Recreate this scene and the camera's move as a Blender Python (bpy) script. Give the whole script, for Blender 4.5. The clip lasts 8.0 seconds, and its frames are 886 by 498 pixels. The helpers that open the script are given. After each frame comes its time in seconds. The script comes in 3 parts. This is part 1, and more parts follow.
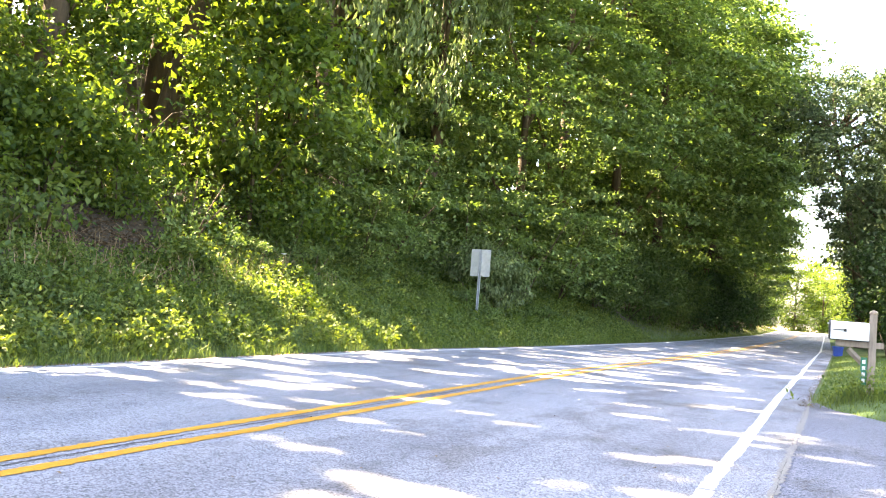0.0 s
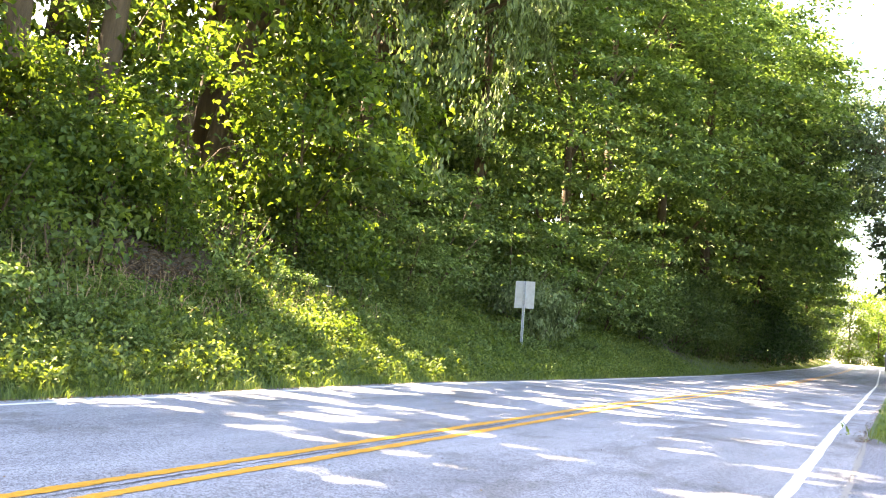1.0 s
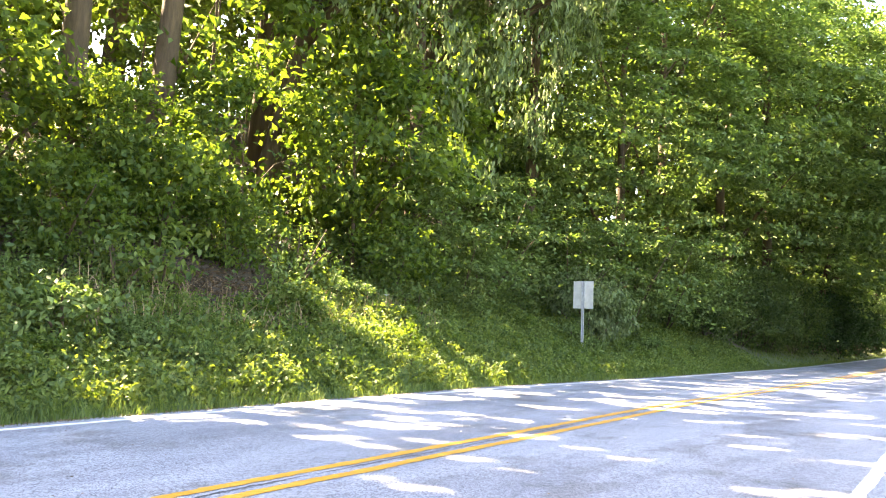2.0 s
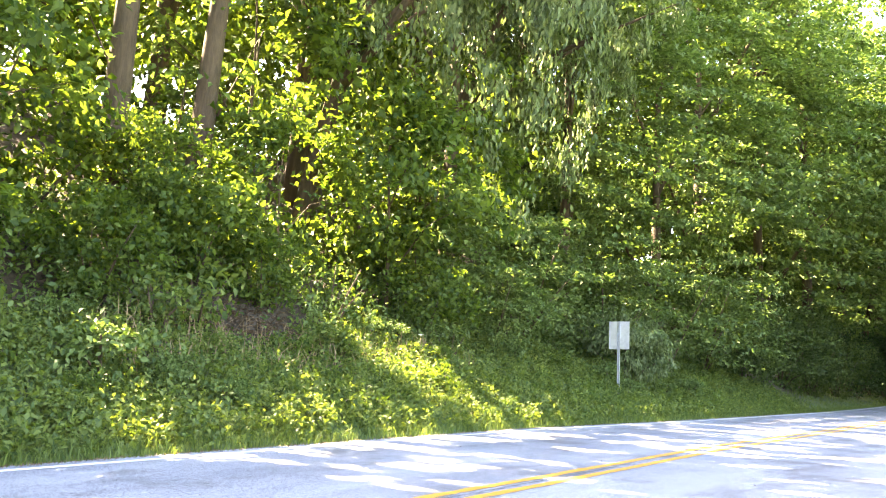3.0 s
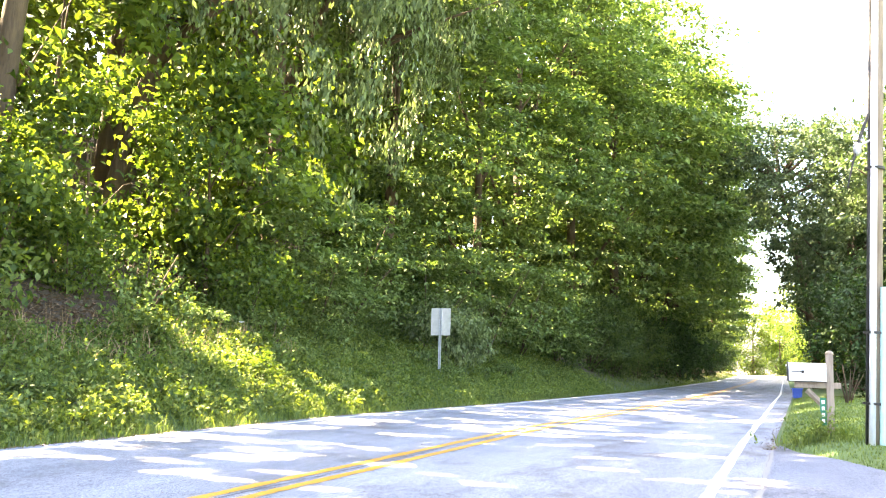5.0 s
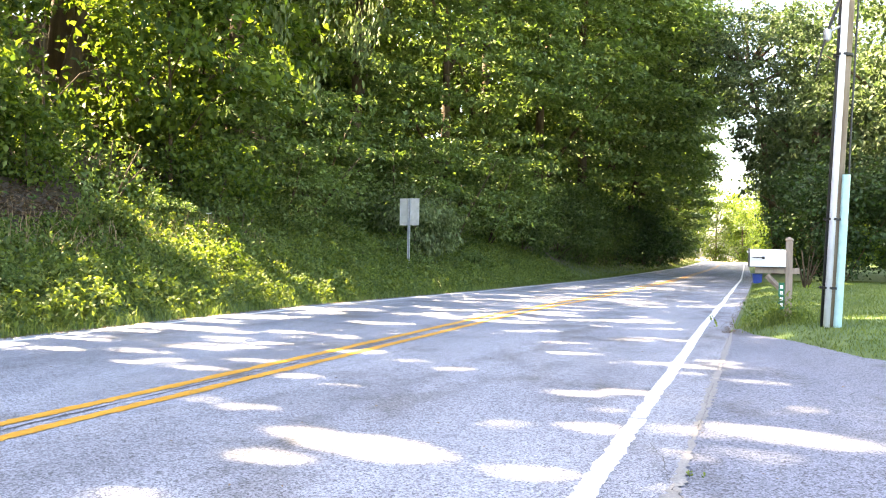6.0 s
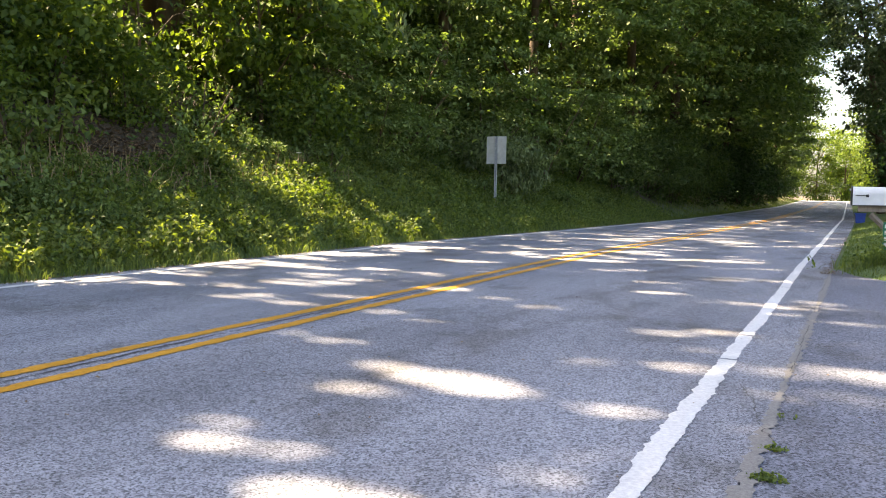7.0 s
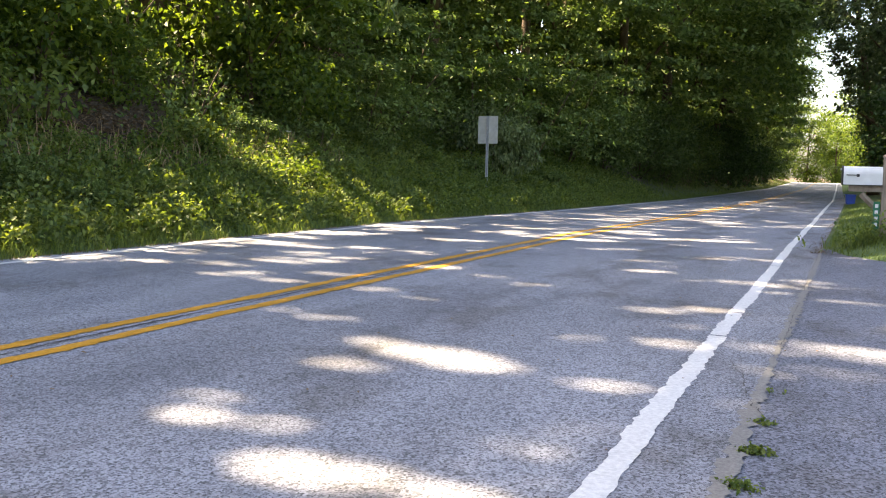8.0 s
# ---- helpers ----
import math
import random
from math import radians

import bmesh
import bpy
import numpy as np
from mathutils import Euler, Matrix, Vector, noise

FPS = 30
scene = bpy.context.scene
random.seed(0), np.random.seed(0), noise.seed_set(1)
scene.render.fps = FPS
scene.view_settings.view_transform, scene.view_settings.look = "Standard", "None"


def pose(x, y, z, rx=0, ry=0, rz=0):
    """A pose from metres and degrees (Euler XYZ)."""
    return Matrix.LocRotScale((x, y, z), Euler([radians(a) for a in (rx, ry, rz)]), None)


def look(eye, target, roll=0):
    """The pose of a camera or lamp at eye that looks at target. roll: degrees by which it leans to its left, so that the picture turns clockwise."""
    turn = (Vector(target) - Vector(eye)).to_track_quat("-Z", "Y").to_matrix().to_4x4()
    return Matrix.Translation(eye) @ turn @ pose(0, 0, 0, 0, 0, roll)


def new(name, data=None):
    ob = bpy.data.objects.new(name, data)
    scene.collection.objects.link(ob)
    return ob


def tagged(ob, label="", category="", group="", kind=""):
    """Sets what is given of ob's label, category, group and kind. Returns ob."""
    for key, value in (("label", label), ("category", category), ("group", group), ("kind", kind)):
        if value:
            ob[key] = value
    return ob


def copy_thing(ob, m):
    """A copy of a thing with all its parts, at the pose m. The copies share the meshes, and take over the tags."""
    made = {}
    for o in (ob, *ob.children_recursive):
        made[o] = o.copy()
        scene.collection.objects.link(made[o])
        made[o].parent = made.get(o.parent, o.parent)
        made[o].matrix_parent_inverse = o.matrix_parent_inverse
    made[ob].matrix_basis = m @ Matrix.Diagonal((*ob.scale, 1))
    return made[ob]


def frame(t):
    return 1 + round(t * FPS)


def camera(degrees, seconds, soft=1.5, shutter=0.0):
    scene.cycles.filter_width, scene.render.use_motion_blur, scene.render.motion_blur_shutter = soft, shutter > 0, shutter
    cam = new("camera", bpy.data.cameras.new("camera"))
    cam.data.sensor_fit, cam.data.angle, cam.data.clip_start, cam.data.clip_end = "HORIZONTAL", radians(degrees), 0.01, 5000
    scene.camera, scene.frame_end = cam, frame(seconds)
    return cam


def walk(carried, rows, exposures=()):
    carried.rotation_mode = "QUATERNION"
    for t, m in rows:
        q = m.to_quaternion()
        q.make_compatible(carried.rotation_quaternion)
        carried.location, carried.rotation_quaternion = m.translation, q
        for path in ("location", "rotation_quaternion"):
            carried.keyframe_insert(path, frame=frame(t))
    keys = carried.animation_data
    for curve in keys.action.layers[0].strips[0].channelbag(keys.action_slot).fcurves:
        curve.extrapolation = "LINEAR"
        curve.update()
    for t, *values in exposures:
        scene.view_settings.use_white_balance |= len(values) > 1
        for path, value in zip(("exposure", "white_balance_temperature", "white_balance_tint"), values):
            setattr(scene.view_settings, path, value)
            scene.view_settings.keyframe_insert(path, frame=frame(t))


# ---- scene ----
cam = camera(54.93, 8.0, soft=1.1)
PATH = [
    (0.0, pose(0, 0, 1.063, 93.29, -4.37, 25.06)),
    (0.5, pose(0, 0, 1.063, 93.04, -2.70, 26.26)),
    (1.0, pose(0, 0, 1.063, 95.21, -4.37, 28.02)),
    (1.4, pose(0, 0, 1.063, 98.89, -3.75, 28.01)),
    (1.5, pose(0, 0, 1.063, 97.37, -4.06, 28.70)),
    (2.0, pose(0, 0, 1.063, 95.32, -2.05, 31.98)),
    (2.2, pose(0, 0, 1.063, 96.35, -1.33, 34.66)),
    (3.5, pose(0, 0, 1.063, 98.57, -3.12, 33.28)),
    (4.0, pose(0, 0, 1.063, 99.06, -4.08, 30.72)),
    (4.5, pose(0, 0, 1.063, 97.58, -4.01, 25.04)),
    (4.7, pose(0, 0, 1.063, 98.43, -2.37, 23.81)),
    (5.8, pose(0, 0, 1.063, 90.77, -1.71, 19.89)),
    (6.0, pose(0, 0, 1.063, 90.09, -1.07, 20.42)),
    (6.5, pose(-0.005, 0.004, 1.059, 86.29, -0.70, 22.16)),
    (7.0, pose(0.003, 0.021, 1.052, 85.89, -0.99, 26.27)),
    (7.5, pose(0.003, 0.037, 1.011, 85.48, -1.18, 25.68)),
    (8.0, pose(0, 0.052, 1.016, 84.64, -1.14, 25.71)),
]
EXPOSURES = [(t, e + 0.62, 7450, 15) for t, e in ((0.0, 3.68), (1.5, 3.65), (2.2, 3.9), (3.5, 4.2), (4.5, 4.2), (5.8, 3.7), (6.0, 3.53), (6.2, 3.25), (6.5, 2.75), (7.0, 2.38), (8.0, 2.32))]
walk(cam, PATH, EXPOSURES)

# ---- light ----
SUN_AZ = (-0.9998, -0.02)
SUN_ELEV = radians(50)
SUN = Vector((SUN_AZ[0] * math.cos(SUN_ELEV), SUN_AZ[1] * math.cos(SUN_ELEV), math.sin(SUN_ELEV))).normalized()
world = bpy.data.worlds.new("sky")
scene.world = world
world.use_nodes = True
wn = world.node_tree.nodes
sky = wn.new("ShaderNodeTexSky")
sky.sky_type = "NISHITA"
sky.sun_disc = False
sky.sun_elevation = SUN_ELEV
sky.sun_rotation = math.atan2(SUN.x, SUN.y)
sky.dust_density = 3.0
world.node_tree.links.new(sky.outputs[0], wn["Background"].inputs[0])
wn["Background"].inputs[1].default_value = 0.075
sun_data = bpy.data.lights.new("sun", "SUN")
sun_data.energy, sun_data.angle, sun_data.color = 5.0, radians(0.53), (1.0, 0.86, 0.64)
sun_lamp = new("sun", sun_data)
sun_lamp.matrix_world = look(tuple(SUN * 60), (0, 0, 0))


# ---- materials ----
def material(name, rough=0.8, metal=0.0):
    mat = bpy.data.materials.new(name)
    mat.use_nodes = True
    nt = mat.node_tree
    bsdf = nt.nodes["Principled BSDF"]
    bsdf.inputs["Roughness"].default_value = rough
    bsdf.inputs["Metallic"].default_value = metal
    return mat, nt, bsdf


def coords(nt, stretch=(1, 1, 1)):
    co = nt.nodes.new("ShaderNodeTexCoord")
    mp = nt.nodes.new("ShaderNodeMapping")
    mp.inputs["Scale"].default_value = stretch
    nt.links.new(co.outputs["Object"], mp.inputs[0])
    return mp.outputs[0]


def noise_tex(nt, scale, detail=4.0, rough=0.6, stretch=(1, 1, 1)):
    n = nt.nodes.new("ShaderNodeTexNoise")
    n.inputs["Scale"].default_value = scale
    n.inputs["Detail"].default_value = detail
    n.inputs["Roughness"].default_value = rough
    nt.links.new(coords(nt, stretch), n.inputs["Vector"])
    return n.outputs[0]


def ramp(nt, fac, stops):
    r = nt.nodes.new("ShaderNodeValToRGB")
    while len(r.color_ramp.elements) < len(stops):
        r.color_ramp.elements.new(0.5)
    for e, (p, c) in zip(r.color_ramp.elements, stops):
        e.position, e.color = p, (*c, 1)
    nt.links.new(fac, r.inputs[0])
    return r.outputs[0]


def mix(nt, a, b, fac, mode="MIX"):
    m = nt.nodes.new("ShaderNodeMix")
    m.data_type, m.blend_type = "RGBA", mode
    if isinstance(fac, float):
        m.inputs[0].default_value = fac
    else:
        nt.links.new(fac, m.inputs[0])
    for s, v in ((6, a), (7, b)):
        if isinstance(v, tuple):
            m.inputs[s].default_value = (*v, 1)
        else:
            nt.links.new(v, m.inputs[s])
    return m.outputs[2]


def bump(nt, bsdf, height, strength, dist=0.01):
    b = nt.nodes.new("ShaderNodeBump")
    b.inputs["Strength"].default_value, b.inputs["Distance"].default_value = strength, dist
    nt.links.new(height, b.inputs["Height"])
    nt.links.new(b.outputs[0], bsdf.inputs["Normal"])


def speckled(name, lo, hi, scale, rough=0.8, metal=0.0, big=1.5, bigamt=0.35, bumps=0.3, stretch=(1, 1, 1), dist=0.01):
    """Grain between two colours with a broader mottling over it."""
    mat, nt, bsdf = material(name, rough, metal)
    fine = noise_tex(nt, scale, 6, 0.7, stretch)
    col = ramp(nt, fine, [(0.3, lo), (0.7, hi)])
    broad = ramp(nt, noise_tex(nt, big, 4, 0.6, stretch), [(0.35, (0.62, 0.62, 0.62)), (0.65, (1, 1, 1))])
    nt.links.new(mix(nt, col, broad, bigamt, "MULTIPLY"), bsdf.inputs["Base Color"])
    bump(nt, bsdf, fine, bumps, dist)
    return mat


def asphalt(name, lo, hi, wear, oiled=None):
    mat, nt, bsdf = material(name, 0.85)
    vor = nt.nodes.new("ShaderNodeTexVoronoi")
    vor.inputs["Scale"].default_value = 85
    nt.links.new(coords(nt), vor.inputs["Vector"])
    stones = ramp(nt, vor.outputs["Color"], [(0.1, lo), (0.55, hi), (0.95, tuple(1.25 * c for c in hi))])
    pits = ramp(nt, noise_tex(nt, 105, 2, 0.6), [(0.38, (0.03, 0.03, 0.035)), (0.45, (1, 1, 1))])
    col = mix(nt, stones, pits, 0.85, "MULTIPLY")
    tracks = ramp(nt, noise_tex(nt, 0.9, 5, 0.65, (1.0, 0.22, 1.0)), [(0.36, (0.5, 0.5, 0.51)), (0.6, (1, 1, 1))])
    col = mix(nt, col, tracks, wear, "MULTIPLY")
    stain = ramp(nt, noise_tex(nt, 0.9, 5, 0.65, (1.0, 0.75, 1.0)), [(0.33, (0.5, 0.46, 0.4)), (0.47, (1, 1, 1))])
    col = mix(nt, col, stain, 0.85, "MULTIPLY")
    if oiled is not None:
        # broken oil track along the middle of the lane
        co = nt.nodes.new("ShaderNodeTexCoord")
        sep = nt.nodes.new("ShaderNodeSeparateXYZ")
        nt.links.new(co.outputs["Object"], sep.inputs[0])
        wave = nt.nodes.new("ShaderNodeMapRange")
        wave.interpolation_type = "SMOOTHSTEP"
        for k, v in ((1, 0.0), (2, 0.42), (3, 1.0), (4, 0.0)):
            wave.inputs[k].default_value = v
        off = nt.nodes.new("ShaderNodeMath")
        off.operation, off.inputs[1].default_value = "SUBTRACT", oiled
        nt.links.new(sep.outputs[0], off.inputs[0])
        size = nt.nodes.new("ShaderNodeMath")
        size.operation = "ABSOLUTE"
        nt.links.new(off.outputs[0], size.inputs[0])
        nt.links.new(size.outputs[0], wave.inputs[0])
        drips = ramp(nt, noise_tex(nt, 1.6, 4, 0.6, (1.5, 0.7, 1.0)), [(0.45, (0, 0, 0)), (0.6, (0.75, 0.75, 0.75))])
        fac = mix(nt, drips, wave.outputs[0], 1.0, "MULTIPLY")
        col = mix(nt, col, mix(nt, col, (0.52, 0.48, 0.43), 1.0, "MULTIPLY"), fac)
    nt.links.new(col, bsdf.inputs["Base Color"])
    bump(nt, bsdf, vor.outputs["Distance"], 0.5, 0.006)
    return mat


def leaf_material(name, dark, light, through_amount=0.4, gloss=0.6, glow=(1.65, 1.6, 0.5)):
    mat, nt, bsdf = material(name, gloss)
    geo = nt.nodes.new("ShaderNodeNewGeometry")
    col = ramp(nt, geo.outputs["Random Per Island"], [(0.0, dark), (0.6, light), (1.0, tuple(1.3 * c for c in light))])
    tone = ramp(nt, noise_tex(nt, 0.5, 3), [(0.35, (0.7, 0.78, 0.72)), (0.65, (1, 1, 1))])
    col = mix(nt, col, tone, 0.8, "MULTIPLY")
    nt.links.new(col, bsdf.inputs["Base Color"])
    bsdf.inputs["Specular IOR Level"].default_value = 0.35
    tr = nt.nodes.new("ShaderNodeBsdfTranslucent")
    warm = mix(nt, col, glow, 1.0, "MULTIPLY")
    nt.links.new(warm, tr.inputs[0])
    ms = nt.nodes.new("ShaderNodeMixShader")
    ms.inputs[0].default_value = through_amount
    nt.links.new(bsdf.outputs[0], ms.inputs[1])
    nt.links.new(tr.outputs[0], ms.inputs[2])
    nt.links.new(ms.outputs[0], nt.nodes["Material Output"].inputs[0])
    return mat


M_ROAD = asphalt("road asphalt", (0.105, 0.111, 0.124), (0.317, 0.333, 0.378), 0.7, oiled=-2.35)
M_DRIVE = asphalt("driveway asphalt", (0.064, 0.07, 0.086), (0.203, 0.219, 0.266), 0.4)
M_SEAM = speckled("tar seam", (0.04, 0.04, 0.038), (0.1, 0.095, 0.09), 40)
M_DIRT = speckled("grit along the joint", (0.15, 0.145, 0.135), (0.3, 0.29, 0.27), 60)
M_WHITE = speckled("worn white road paint", (0.55, 0.55, 0.54), (0.85, 0.85, 0.83), 45, 0.6, bigamt=0.2)
M_YELLOW = speckled("worn yellow road paint", (0.45, 0.21, 0.02), (0.74, 0.36, 0.03), 45, 0.6, bigamt=0.3)
M_BARK = speckled("grey brown bark", (0.04, 0.026, 0.012), (0.115, 0.076, 0.04), 7, 0.9, bumps=0.9, stretch=(1, 1, 0.18), dist=0.04)
M_POLE = speckled("weathered pole wood", (0.13, 0.09, 0.06), (0.34, 0.27, 0.2), 16, 0.85, bumps=0.5, stretch=(1, 1, 0.06))
M_POST = speckled("weathered post wood", (0.22, 0.17, 0.13), (0.42, 0.34, 0.27), 20, 0.85, bumps=0.4, stretch=(1, 1, 0.1))
M_BOX = speckled("white enamel", (0.74, 0.75, 0.75), (0.84, 0.85, 0.85), 8, 0.4, bumps=0.03)
M_BLACK = speckled("black rubber", (0.012, 0.012, 0.012), (0.03, 0.03, 0.03), 20, 0.55, bumps=0.1)
M_STEEL = speckled("galvanised steel", (0.36, 0.38, 0.4), (0.56, 0.58, 0.6), 12, 0.5, 0.6, bumps=0.08)
M_ALU = speckled("dull aluminium sheet", (0.46, 0.46, 0.43), (0.6, 0.6, 0.57), 6, 0.6, 0.0, bumps=0.05)
M_PIPE = speckled("white plastic conduit", (0.72, 0.75, 0.8), (0.84, 0.86, 0.9), 9, 0.4, bumps=0.05)
M_TEAL = speckled("pale teal plastic", (0.34, 0.55, 0.54), (0.45, 0.68, 0.66), 6, 0.5, bumps=0.05)
M_GREEN = speckled("dark green plate enamel", (0.0, 0.12, 0.06), (0.01, 0.2, 0.1), 12, 0.4, bumps=0.05)
M_BLUE = speckled("blue plastic", (0.02, 0.07, 0.4), (0.04, 0.12, 0.55), 9, 0.45, bumps=0.05)
M_STALK = speckled("dry straw", (0.3, 0.2, 0.1), (0.5, 0.36, 0.2), 20, 0.9)
L_MAPLE = leaf_material("maple leaves", (0.034, 0.07, 0.013), (0.105, 0.152, 0.028), 0.52, glow=(1.75, 1.65, 0.6))
L_WILLOW = leaf_material("grey green leaves", (0.06, 0.09, 0.03), (0.145, 0.178, 0.07), 0.3, glow=(1.3, 1.4, 0.8))
L_ELM = leaf_material("deep green leaves", (0.062, 0.104, 0.024), (0.148, 0.198, 0.058), 0.36, glow=(1.25, 1.35, 0.7))
# lawn trees: shade from the wood opposite is put into this duller colour
L_OAK = leaf_material("shade-dulled green leaves", (0.045, 0.075, 0.028), (0.1, 0.135, 0.055), 0.3, glow=(1.2, 1.3, 0.9))
# the verge bushes' shade is part of this leaf colour
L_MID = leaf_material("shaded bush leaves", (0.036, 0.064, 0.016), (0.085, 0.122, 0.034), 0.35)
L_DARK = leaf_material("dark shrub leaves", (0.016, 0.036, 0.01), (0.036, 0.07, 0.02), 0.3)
L_WEED = leaf_material("weed leaves", (0.054, 0.095, 0.026), (0.152, 0.195, 0.052), 0.45)
L_GRASS = leaf_material("grass blades", (0.06, 0.1, 0.028), (0.145, 0.188, 0.052), 0.4)


# ---- building helpers ----
def mesh_object(name, bm, mat, smooth=False):
    me = bpy.data.meshes.new(name)
    bm.to_mesh(me)
    bm.free()
    for p in me.polygons:
        p.use_smooth = smooth
    me.materials.append(mat)
    return new(name, me)


def part(name, bm, mat, parent, label="", smooth=False):
    ob = mesh_object(name, bm, mat, smooth)
    ob.parent = parent
    return tagged(ob, label)


def box(bm, x0, x1, y0, y1, z0, z1, bevel=0.0):
    made = bmesh.ops.create_cube(bm, size=1)["verts"]
    bmesh.ops.scale(bm, vec=(x1 - x0, y1 - y0, z1 - z0), verts=made)
    bmesh.ops.translate(bm, vec=((x0 + x1) / 2, (y0 + y1) / 2, (z0 + z1) / 2), verts=made)
    if bevel:
        edges = list({e for v in made for e in v.link_edges})
        bmesh.ops.bevel(bm, geom=edges, offset=bevel, segments=2, affect="EDGES")
    return bm


def tube(bm, pts, radii, sides=8, cap=True):
    """A tapered round bar along pts."""
    rings = []
    for i, p in enumerate(pts):
        p = Vector(p)
        a = Vector(pts[min(i + 1, len(pts) - 1)]) - Vector(pts[max(i - 1, 0)])
        q = a.to_track_quat("Z", "X")
        rings.append([bm.verts.new(p + q @ Vector((radii[i] * math.cos(k * math.tau / sides), radii[i] * math.sin(k * math.tau / sides), 0))) for k in range(sides)])
    for a, b in zip(rings, rings[1:]):
        for k in range(sides):
            bm.faces.new((a[k], a[(k + 1) % sides], b[(k + 1) % sides], b[k]))
    if cap:
        bm.faces.new(rings[0][::-1])
        bm.faces.new(rings[-1])
    return bm


def arrays_mesh(name, verts, tris, mat):
    """A mesh of triangles from computed arrays."""
    me = bpy.data.meshes.new(name)
    me.vertices.add(len(verts))
    me.vertices.foreach_set("co", verts.astype(np.float32).ravel())
    me.loops.add(len(tris) * 3)
    me.loops.foreach_set("vertex_index", tris.astype(np.int32).ravel())
    me.polygons.add(len(tris))
    me.polygons.foreach_set("loop_start", np.arange(0, len(tris) * 3, 3, dtype=np.int32))
    me.update(calc_edges=True)
    me.materials.append(mat)
    return me


def unit(v):
    return v / np.maximum(np.linalg.norm(v, axis=1, keepdims=True), 1e-6)


def leaf_mesh(name, c, u, n, length, width, mat):
    """Folded pointed leaves at c, along u, facing n."""
    u = unit(u)
    n = unit(n - u * (n * u).sum(1, keepdims=True))
    s = np.cross(u, n)
    k = len(c)
    length, width = np.reshape(length, (-1, 1)) * np.ones((k, 1)), np.reshape(width, (-1, 1)) * np.ones((k, 1))
    mid = c - u * length * 0.08 + n * width * 0.22
    verts = np.stack([c - u * length / 2, mid - s * width / 2, c + u * length / 2 - n * width * 0.15, mid + s * width / 2], 1).reshape(-1, 3)
    i = np.arange(k)[:, None] * 4
    tris = np.concatenate([i + [0, 1, 2], i + [0, 2, 3]], 1).reshape(-1, 3)
    return arrays_mesh(name, verts, tris, mat)


def crown_points(rng, center, radii, clumps, per, spread, droop=0.3, hollow=0.5, habit="round"):
    """Leaf places, ways and facings of a crown of clumps, and the clumps' middles.
    habit: round clumps, flat tiers of spreading twigs, or hanging strands."""
    d = unit(rng.normal(size=(clumps, 3)))
    r = hollow + (1.05 - hollow) * rng.random((clumps, 1)) ** 0.7
    mids = np.array(center) + d * r * np.array(radii)
    k = np.repeat(np.arange(clumps), per)
    shape = {"round": (1, 1, 0.5), "tier": (1.35, 1.35, 0.2), "hang": (0.42, 0.42, 1.25)}[habit]
    off = rng.normal(size=(clumps * per, 3)) * spread * np.array(shape) * rng.uniform(0.6, 1.3, (clumps, 1))[k]
    stray = unit(rng.normal(size=off.shape))
    if habit == "tier":
        out = d * np.array([1, 1, 0])
        reach = (off * out[k]).sum(1)
        off[:, 2] -= 0.22 * np.abs(reach) + 0.18 * reach
        u = out[k] * 0.9 + stray * 0.8 + np.array([0, 0, -droop * 0.6])
        n = np.array([0, 0, 1.0]) + d[k] * 0.3 + stray[::-1] * 0.55
    elif habit == "hang":
        u = np.array([0, 0, -1.0]) + stray * 0.45
        n = d[k] * np.array([1, 1, 0.4]) + stray[::-1] * 0.8
    else:
        u = d[k] * 0.6 + stray * 0.9 + np.array([0, 0, -droop])
        n = np.array([0, 0, 0.8]) + d[k] * 0.5 + stray[::-1] * 0.75
    return mids[k] + off, u, n, mids


def tree(rng, name, height, base, radii, clumps, per, spread, leaf, leafmat, trunk_r, droop=0.3, lean=(0, 0), limbs=7, habit="round"):
    """An Empty at the foot with trunk, limbs and crown."""
    root = new(name)
    top = height * 0.86
    pts = [(lean[0] * t ** 1.3 + 0.15 * math.sin(3 * t + height), lean[1] * t ** 1.3 + 0.12 * math.sin(2.3 * t + 1), top * t - 0.3) for t in np.linspace(0, 1, 9)]
    rad = [trunk_r * (1.35 if i == 0 else 1.0 - 0.85 * i / 8) for i in range(9)]
    part("trunk", tube(bmesh.new(), pts, rad, 10), M_BARK, root, smooth=True)
    mid_z = (base + height) / 2
    center = (lean[0] * 0.6, lean[1] * 0.6, mid_z)
    c, u, n, mids = crown_points(rng, center, (radii[0], radii[1], (height - base) / 2), clumps, per, spread, droop, habit=habit)
    size = leaf * rng.uniform(0.7, 1.3, len(c))
    crown = new("crown", leaf_mesh("crown", c, u, n, size, size * (0.4 if habit == "hang" else 0.62), leafmat))
    crown.parent = root
    for m in mids[:limbs]:
        t = min(max((m[2] - 0.25 * (height - base)) / top, 0.15), 0.9)
        f = t * 8
        i = min(int(f), 7)
        a = Vector(pts[i]).lerp(Vector(pts[i + 1]), f - i)
        b = Vector(m)
        q = a.lerp(b, 0.5) + Vector((0, 0, 0.4))
        part("limb", tube(bmesh.new(), [a, a.lerp(q, 0.6), q, q.lerp(b, 0.6), b], [trunk_r * s for s in (0.42, 0.34, 0.26, 0.16, 0.06)], 6), M_BARK, root, smooth=True)
    return root


